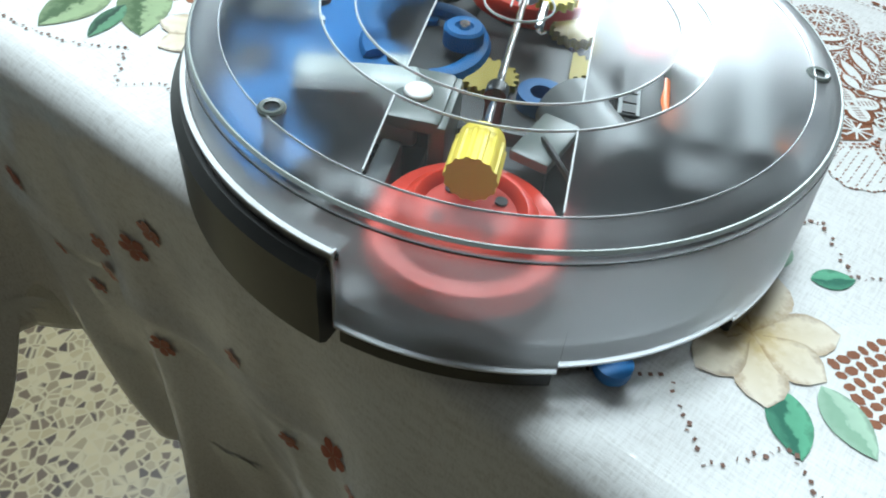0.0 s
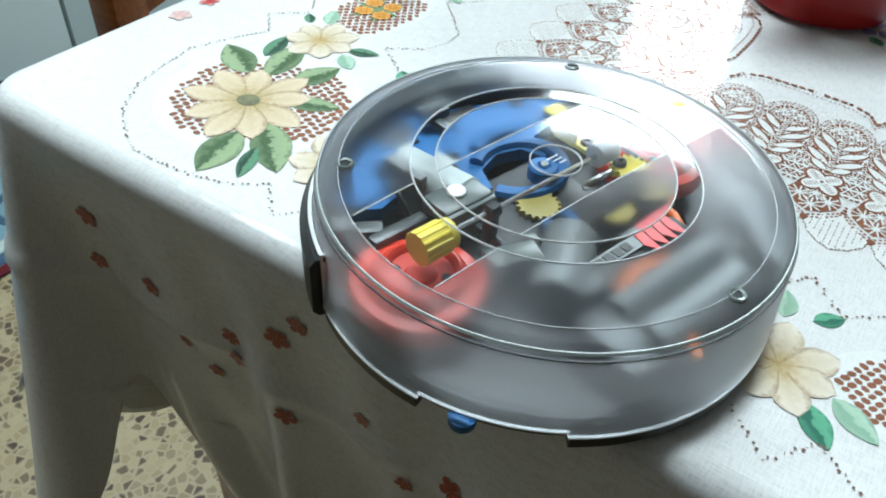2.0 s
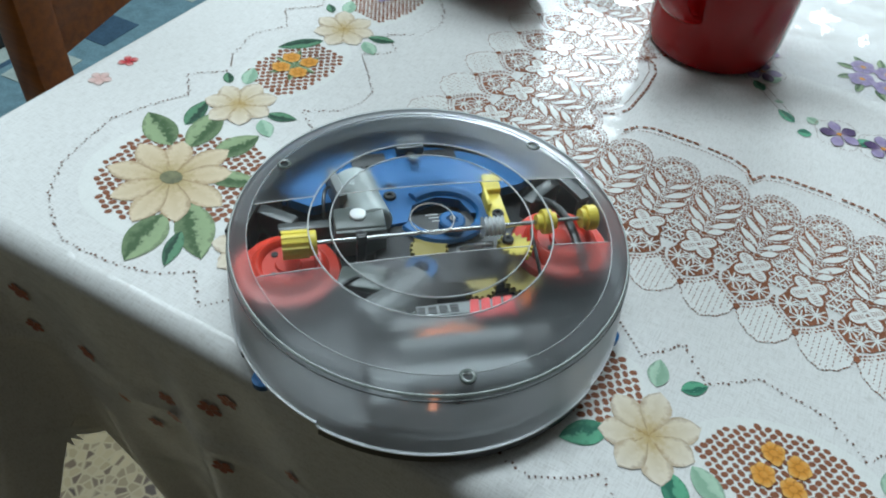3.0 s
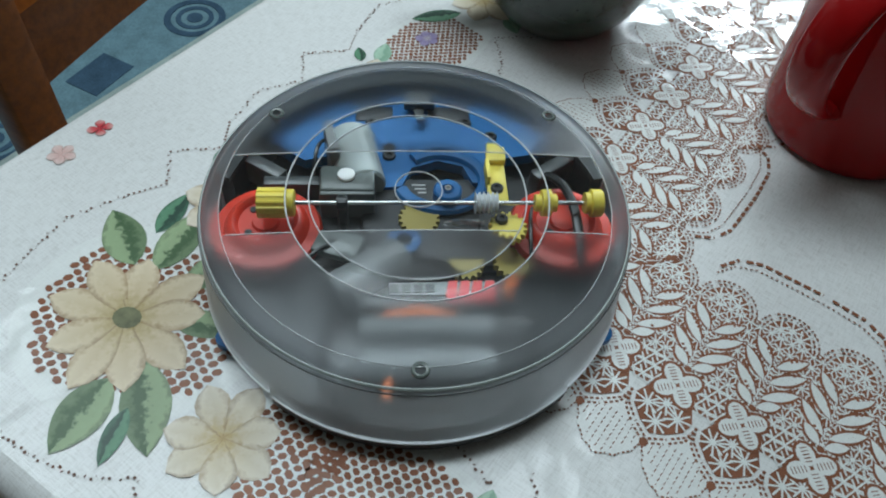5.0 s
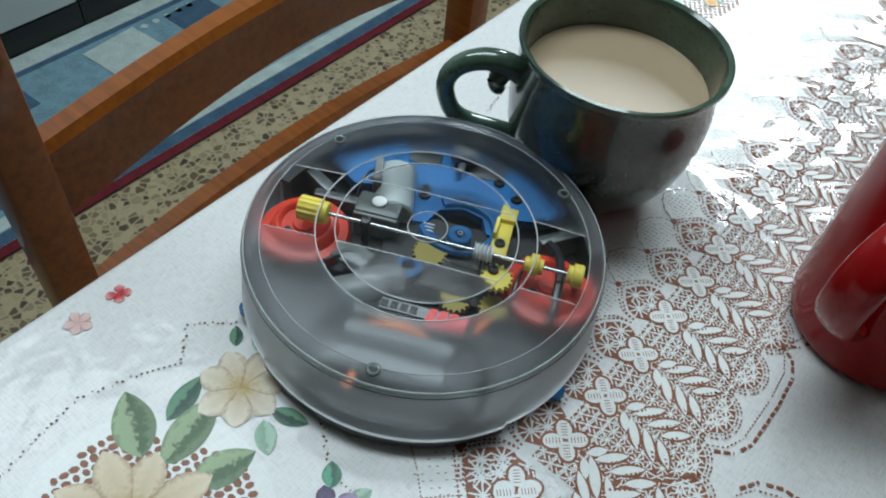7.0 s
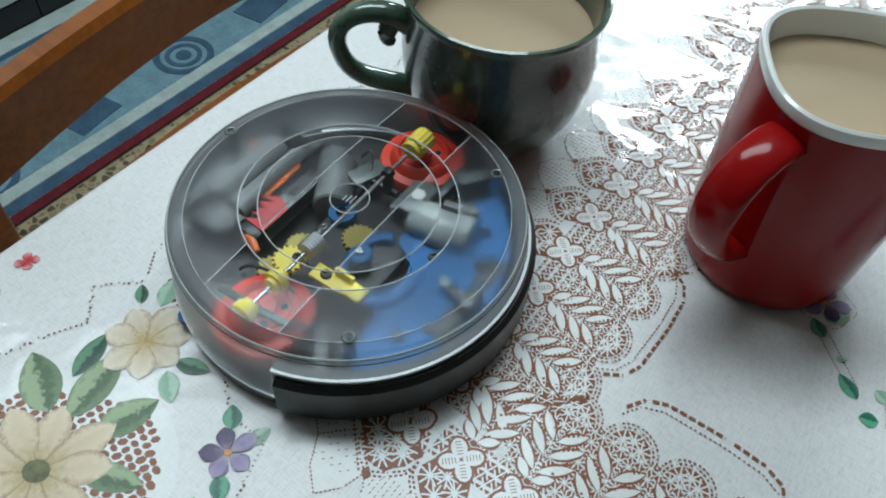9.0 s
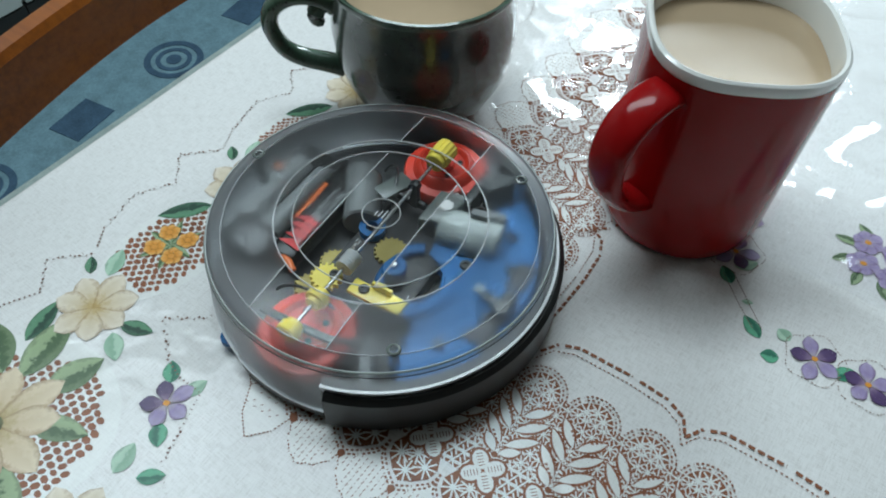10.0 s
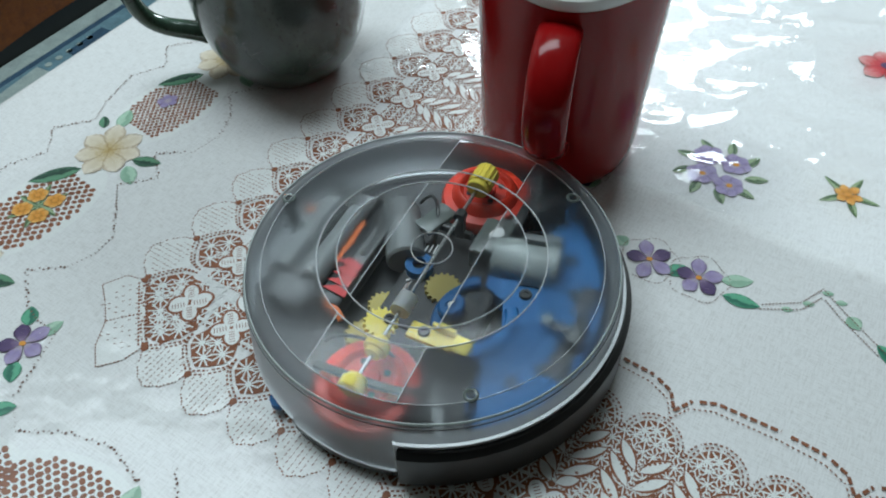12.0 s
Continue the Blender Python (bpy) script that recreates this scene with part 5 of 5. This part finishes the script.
    part("shaft_holder", join(box(0.0036, 0.0044, 0.016, pose(-0.0275, 0.0, 0.0310), 0.0008), box(0.0026, 0.020, 0.004, pose(-0.0275, -0.004, 0.0255), 0.0008), cyl(0.0026, 0.004, pose(-0.0275, 0, ax) @ ALONG, 16)), M_BLACK, r, "black shaft holder")
    lev = bezier((0.0520, 0.0230, 0.0270), (0.0600, 0.0180, 0.0300), (0.0615, 0.0, 0.0345), (0.0590, -0.0220, 0.0260), 14)
    part("lever", sweep_tube(lev, 0.0015, 8, 1.3), M_BLACK, r, "curved black lever")
    # yellow switch group
    yb = part("yellow_bracket", join(box(0.0078, 0.0200, 0.0022, pose(0.0312, 0.0150, 0.0305), 0.0006), box(0.0078, 0.0022, 0.0040, pose(0.0316, 0.0255, 0.0320), 0.0006), box(0.0078, 0.0062, 0.0018, pose(0.0318, 0.0290, 0.0330), 0.0005), box(0.0016, 0.010, 0.006, pose(0.0278, 0.0190, 0.0325), 0.0004)), M_YELLOW, r, "yellow plastic bracket")
    screw(yb, 0.0310, 0.0115, 0.0318, 0.0025)
    gw = part("toothed_wheel", gear(0.0072, 0.0024, 16, 0.0013), M_YELLOW, r, "yellow toothed wheel")
    gw.location = (0.0335, -0.0068, 0.0300)
    screw(gw, -0.0022, 0.0030, 0.0018, 0.0024)
    coil = [(0.0125 + 0.0125 * i / 120, -0.0052 + 0.0011 * math.cos(i * 0.9), 0.0315 + 0.0011 * math.sin(i * 0.9)) for i in range(121)]
    part("spring", join(sweep_tube(coil, 0.00028, 5), sweep_tube([(0.0125, -0.0052, 0.0315), (0.0105, -0.0048, 0.0315), (0.0095, -0.0062, 0.0315), (0.0108, -0.0072, 0.0315)], 0.00035, 6)), M_STEEL, r, "steel return spring")
    # red wheels
    for x in (-0.0560, 0.0560):
        prof = [(0, 0.0160), (0.0193, 0.0160), (0.0206, 0.0175), (0.0206, 0.0215), (0.0196, 0.0232), (0.0158, 0.0238), (0.0146, 0.0262), (0.0132, 0.0280), (0.0120, 0.0284), (0.0108, 0.0276), (0.0102, 0.0262), (0.0052, 0.0262), (0.0046, 0.0274), (0, 0.0274)]
        wheel = part("red_wheel", lathe(prof, 48, pose(x, -0.0005, 0)), M_RED, r, "bright red pulley wheel")
        # Black discs on the face stand for the dark of the wheel's holes.
        for k in range(4):
            a = radians(40 + 90 * k)
            part("hole", cyl(0.0014, 0.0006, pose(x + 0.0078 * math.cos(a), -0.0005 + 0.0078 * math.sin(a), 0.0264), 12), M_BLACK, wheel)
    # battery case with a sticker
    case = part("battery_case", join(box(0.072, 0.026, 0.013, pose(0.003, -0.0540, 0.0180), 0.003), box(0.054, 0.012, 0.010, pose(0.004, -0.0345, 0.0205), 0.002)), M_BLACK, r, "black battery case")
    for y in (-0.0480, -0.0610):
        part("battery", lathe([(0, -0.0225), (0.0060, -0.0225), (0.0062, -0.0215), (0.0062, 0.0215), (0.0030, 0.0225), (0.0020, 0.0240), (0, 0.0240)], 24, pose(0.002, y, 0.0225) @ ALONG), M_CELL, case, "grey battery cell")
    st = part("sticker", box(0.036, 0.0056, 0.0006, pose(0.0070, -0.0312, 0.0262), 0.0002, 1), M_CELL, case, "grey sticker with black and red bars")
    for k in range(4):
        part("bar", box(0.0032, 0.0034, 0.0004, pose(-0.0090 + 0.0042 * k, -0.0312, 0.0267)), M_BLACK, st, "black bar", smooth=False)
    for k in range(4):
        part("bar", prism([(0.0090 + 0.0044 * k, -0.0344), (0.0122 + 0.0044 * k, -0.0400), (0.0136 + 0.0044 * k, -0.0282), (0.0104 + 0.0044 * k, -0.0282)], 0.0265, 0.0269), M_CARD, st, "red slanted bar", smooth=False)
    for a, b in (((-0.0130, -0.0415), (0.0120, -0.0405)), ((0.0300, -0.0350), (0.0345, -0.0255)), ((-0.0200, -0.0660), (-0.0160, -0.0600)), ((-0.0120, -0.0700), (-0.0100, -0.0640))):
        part("wire", sweep_tube([(a[0], a[1], 0.0225), ((a[0] + b[0]) / 2, (a[1] + b[1]) / 2 + 0.001, 0.0240), (b[0], b[1], 0.0225)], 0.0017, 10), M_ORANGEP, r, "orange wire sleeve")
    for k, (a, b) in enumerate((((-0.046, -0.030), (-0.020, -0.010)), ((-0.040, 0.018), (-0.030, 0.044)), ((0.042, -0.030), (0.050, 0.010)))):
        part("wire", sweep_tube(bezier((a[0], a[1], 0.014), (a[0], a[1] + 0.01, 0.032), (b[0] - 0.01, b[1], 0.034), (b[0], b[1], 0.020), 12), 0.0008, 6), M_BLACK, r, "black wire")
    # posts that carry the dome
    def crown(q):
        """Height of the shallow dome at the distance q from its middle."""
        return 0.0440 - 0.0030 * (q / 0.0705) ** 2

    for a, q in ((38.1, 0.0682), (142.0, 0.0682), (268.6, 0.0714)):
        x, y, z = q * math.cos(radians(a)), q * math.sin(radians(a)), crown(q)
        post = part("dome_post", lathe([(0.0010, 0.0110), (0.0026, 0.0110), (0.0022, z - 0.0020), (0.0010, z - 0.0020), (0.0010, 0.0110)], 20, pose(x, y, 0)), M_DOME, r, "clear plastic post")
        post.visible_shadow = False
        part("screw_ring", lathe([(0.0014, z - 0.0012), (0.0029, z - 0.0012), (0.0030, z + 0.0001), (0.0025, z + 0.0006), (0.0017, z + 0.0004), (0.0014, z - 0.0012)], 24, pose(x, y, 0)), M_SMOKE, r, "grey ring of the post")
    # clear dome: shallow top in clear and frosted fields, tight shoulder, skirt
    bm = bmesh.new()
    R1, R2, R3 = 0.0392, 0.0475, 0.0705
    radii = [0.0, 0.0085, 0.020, 0.030, R1, 0.043, R2, 0.052, 0.056, 0.060, 0.064, 0.0675, R3]
    seg = 144
    rings = [[bm.verts.new((rr * math.cos(2 * math.pi * i / seg), rr * math.sin(2 * math.pi * i / seg), crown(rr))) for i in range(seg)] for rr in radii[1:]]
    centre = bm.verts.new((0, 0, crown(0)))
    for i in range(seg):
        bm.faces.new((centre, rings[0][i], rings[0][(i + 1) % seg]))
    for j in range(len(rings) - 1):
        for i in range(seg):
            bm.faces.new((rings[j][i], rings[j + 1][i], rings[j + 1][(i + 1) % seg], rings[j][(i + 1) % seg]))
    for y in (-0.0187, 0.0193):
        bmesh.ops.bisect_plane(bm, geom=list(bm.verts) + list(bm.edges) + list(bm.faces), plane_co=(0, y, 0), plane_no=(0, 1, 0), dist=1e-7)
    for f in bm.faces:
        c = f.calc_center_median()
        q = math.hypot(c.x, c.y)
        beside = not -0.0187 < c.y < 0.0193
        f.material_index = (1 if q > R2 else 2 if q < R1 else 0) if beside else 0
    bmesh.ops.recalc_face_normals(bm, faces=bm.faces)
    top = part("dome_top", bm, M_DOME, r, "clear dome top with frosted fields", auto=60)
    top.data.materials.append(M_FROST)
    top.data.materials.append(M_SATIN)
    top.visible_shadow = False

    def shell(name, low, a0, sw):
        outer = [(R3, crown(R3)), (0.0740, 0.0405), (0.0760, 0.0400), (0.0773, 0.0392), (0.0780, 0.0380), (0.0784, 0.0350), (0.0795, 0.0220), (0.0807, low)]
        inner = [(0.0793, low), (0.0781, 0.0220), (0.0770, 0.0350), (0.0766, 0.0370), (0.0758, 0.0382), (0.0740, 0.0389), (R3, crown(R3) - 0.0014)]
        ring = outer + inner
        b = bmesh.new()
        rows = []
        n = int(sw / 2.5)
        for i in range(n + 1):
            a = radians(a0 + sw * i / n)
            rows.append([b.verts.new((q * math.cos(a), q * math.sin(a), z)) for q, z in ring])
        for x, y in zip(rows, rows[1:]):
            for j in range(len(ring) - 1):
                f = b.faces.new((x[j], y[j], y[j + 1], x[j + 1]))
                f.material_index = 1 if j >= len(outer) - 1 else 0 if j >= 4 else 2
        ob = part(name, b, M_SKIRT, r, "frosted clear dome skirt", auto=50)
        ob.data.materials.append(M_INNER)
        ob.data.materials.append(M_SHOULDER)
        ob.visible_shadow = False
        return ob

    sk = shell("dome_skirt", 0.0288, 16.0, 148.0)
    shell("dome_skirt", 0.0068, 164.0, 34.0)
    shell("dome_skirt", 0.0092, 198.0, 32.0)
    shell("dome_skirt", 0.0068, 230.0, 80.0)
    shell("dome_skirt", 0.0092, 310.0, 32.0)
    shell("dome_skirt", 0.0068, 342.0, 34.0)

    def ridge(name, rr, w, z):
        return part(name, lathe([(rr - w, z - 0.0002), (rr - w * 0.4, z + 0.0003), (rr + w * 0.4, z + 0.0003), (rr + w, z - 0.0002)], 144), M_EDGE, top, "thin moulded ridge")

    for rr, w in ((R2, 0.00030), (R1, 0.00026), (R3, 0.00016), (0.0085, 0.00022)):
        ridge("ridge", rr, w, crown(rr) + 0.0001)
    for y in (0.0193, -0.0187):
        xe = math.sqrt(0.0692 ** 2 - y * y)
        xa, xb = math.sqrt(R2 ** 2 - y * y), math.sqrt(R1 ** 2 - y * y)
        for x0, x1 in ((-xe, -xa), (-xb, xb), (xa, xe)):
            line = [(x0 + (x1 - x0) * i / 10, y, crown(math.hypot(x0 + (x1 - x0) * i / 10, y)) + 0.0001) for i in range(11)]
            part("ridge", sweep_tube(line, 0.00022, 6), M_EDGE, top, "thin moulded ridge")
    # Shade and glint of the shoulder's crease, put in as dark and pale rings.
    part("lip", tube(0.0776, 0.0784, 0.0367, 0.0371, 144, bevel=0.0001), M_DGREY, top, "dark shading line under the shoulder")
    part("lip", lathe([(0.0769, 0.0395), (0.0773, 0.0396), (0.0778, 0.0389), (0.0776, 0.0387)], 144), M_GREYW, top, "pale highlight line along the shoulder")
    for k in range(3):
        part("badge_bar", box(0.0050 - 0.001 * k, 0.0004, 0.0003, pose(0.0006 * k, 0.0018 - 0.0018 * k, crown(0) + 0.0002)), M_EDGE, top, "small moulded bar", smooth=False)
    # pale lower lips of the skirt
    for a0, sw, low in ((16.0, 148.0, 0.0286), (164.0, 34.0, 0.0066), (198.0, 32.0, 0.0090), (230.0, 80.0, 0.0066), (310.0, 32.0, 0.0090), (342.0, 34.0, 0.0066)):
        part("skirt_edge", tube(0.0795, 0.0808, low - 0.0004, low + 0.0003, 60, a0, sw, bevel=0.0001), M_EDGE, sk, "pale lower edge")
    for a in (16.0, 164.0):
        part("skirt_edge", box(0.0016, 0.0005, 0.0220, pose(0.0797 * math.cos(radians(a)), 0.0797 * math.sin(radians(a)), 0.0178, 0, 0, a)), M_EDGE, sk, "pale upright edge", smooth=False)
    return r


def prism_flutes(r, tooth, n, depth, m):
    b = gear(r, depth, n, tooth)
    bmesh.ops.transform(b, matrix=m, verts=b.verts)
    return b


RED_ROWS = [(0.0, 0.1610, 0.0955, 0), (10.5, 0.1610, 0.0955, 0), (10.7, 0.1635, 0.0952, 5), (11.0, 0.1700, 0.0940, 14), (11.3, 0.1752, 0.0920, 25), (11.5, 0.1762, 0.0914, 30), (11.8, 0.1762, 0.0912, 34), (12.0, 0.1762, 0.0912, 35)]

ROBOT = toy_robot()
ROBOT.matrix_world = pose(ROBOT_ROWS[0][1], ROBOT_ROWS[0][2], TZ + 0.002, 0, 0, ROBOT_ROWS[0][3])


def motions():
    walk(ROBOT, [(t, pose(x, y, TZ + 0.002, 0, 0, a)) for t, x, y, a in ROBOT_ROWS])
    walk(RED_MUG, [(t, pose(x, y, TZ + 0.002, 0, 0, a)) for t, x, y, a in RED_ROWS])
    walk(RED_COFFEE, [(t, pose(x, y, TZ + 0.1000, 0, 0, a)) for t, x, y, a in RED_ROWS])


motions()
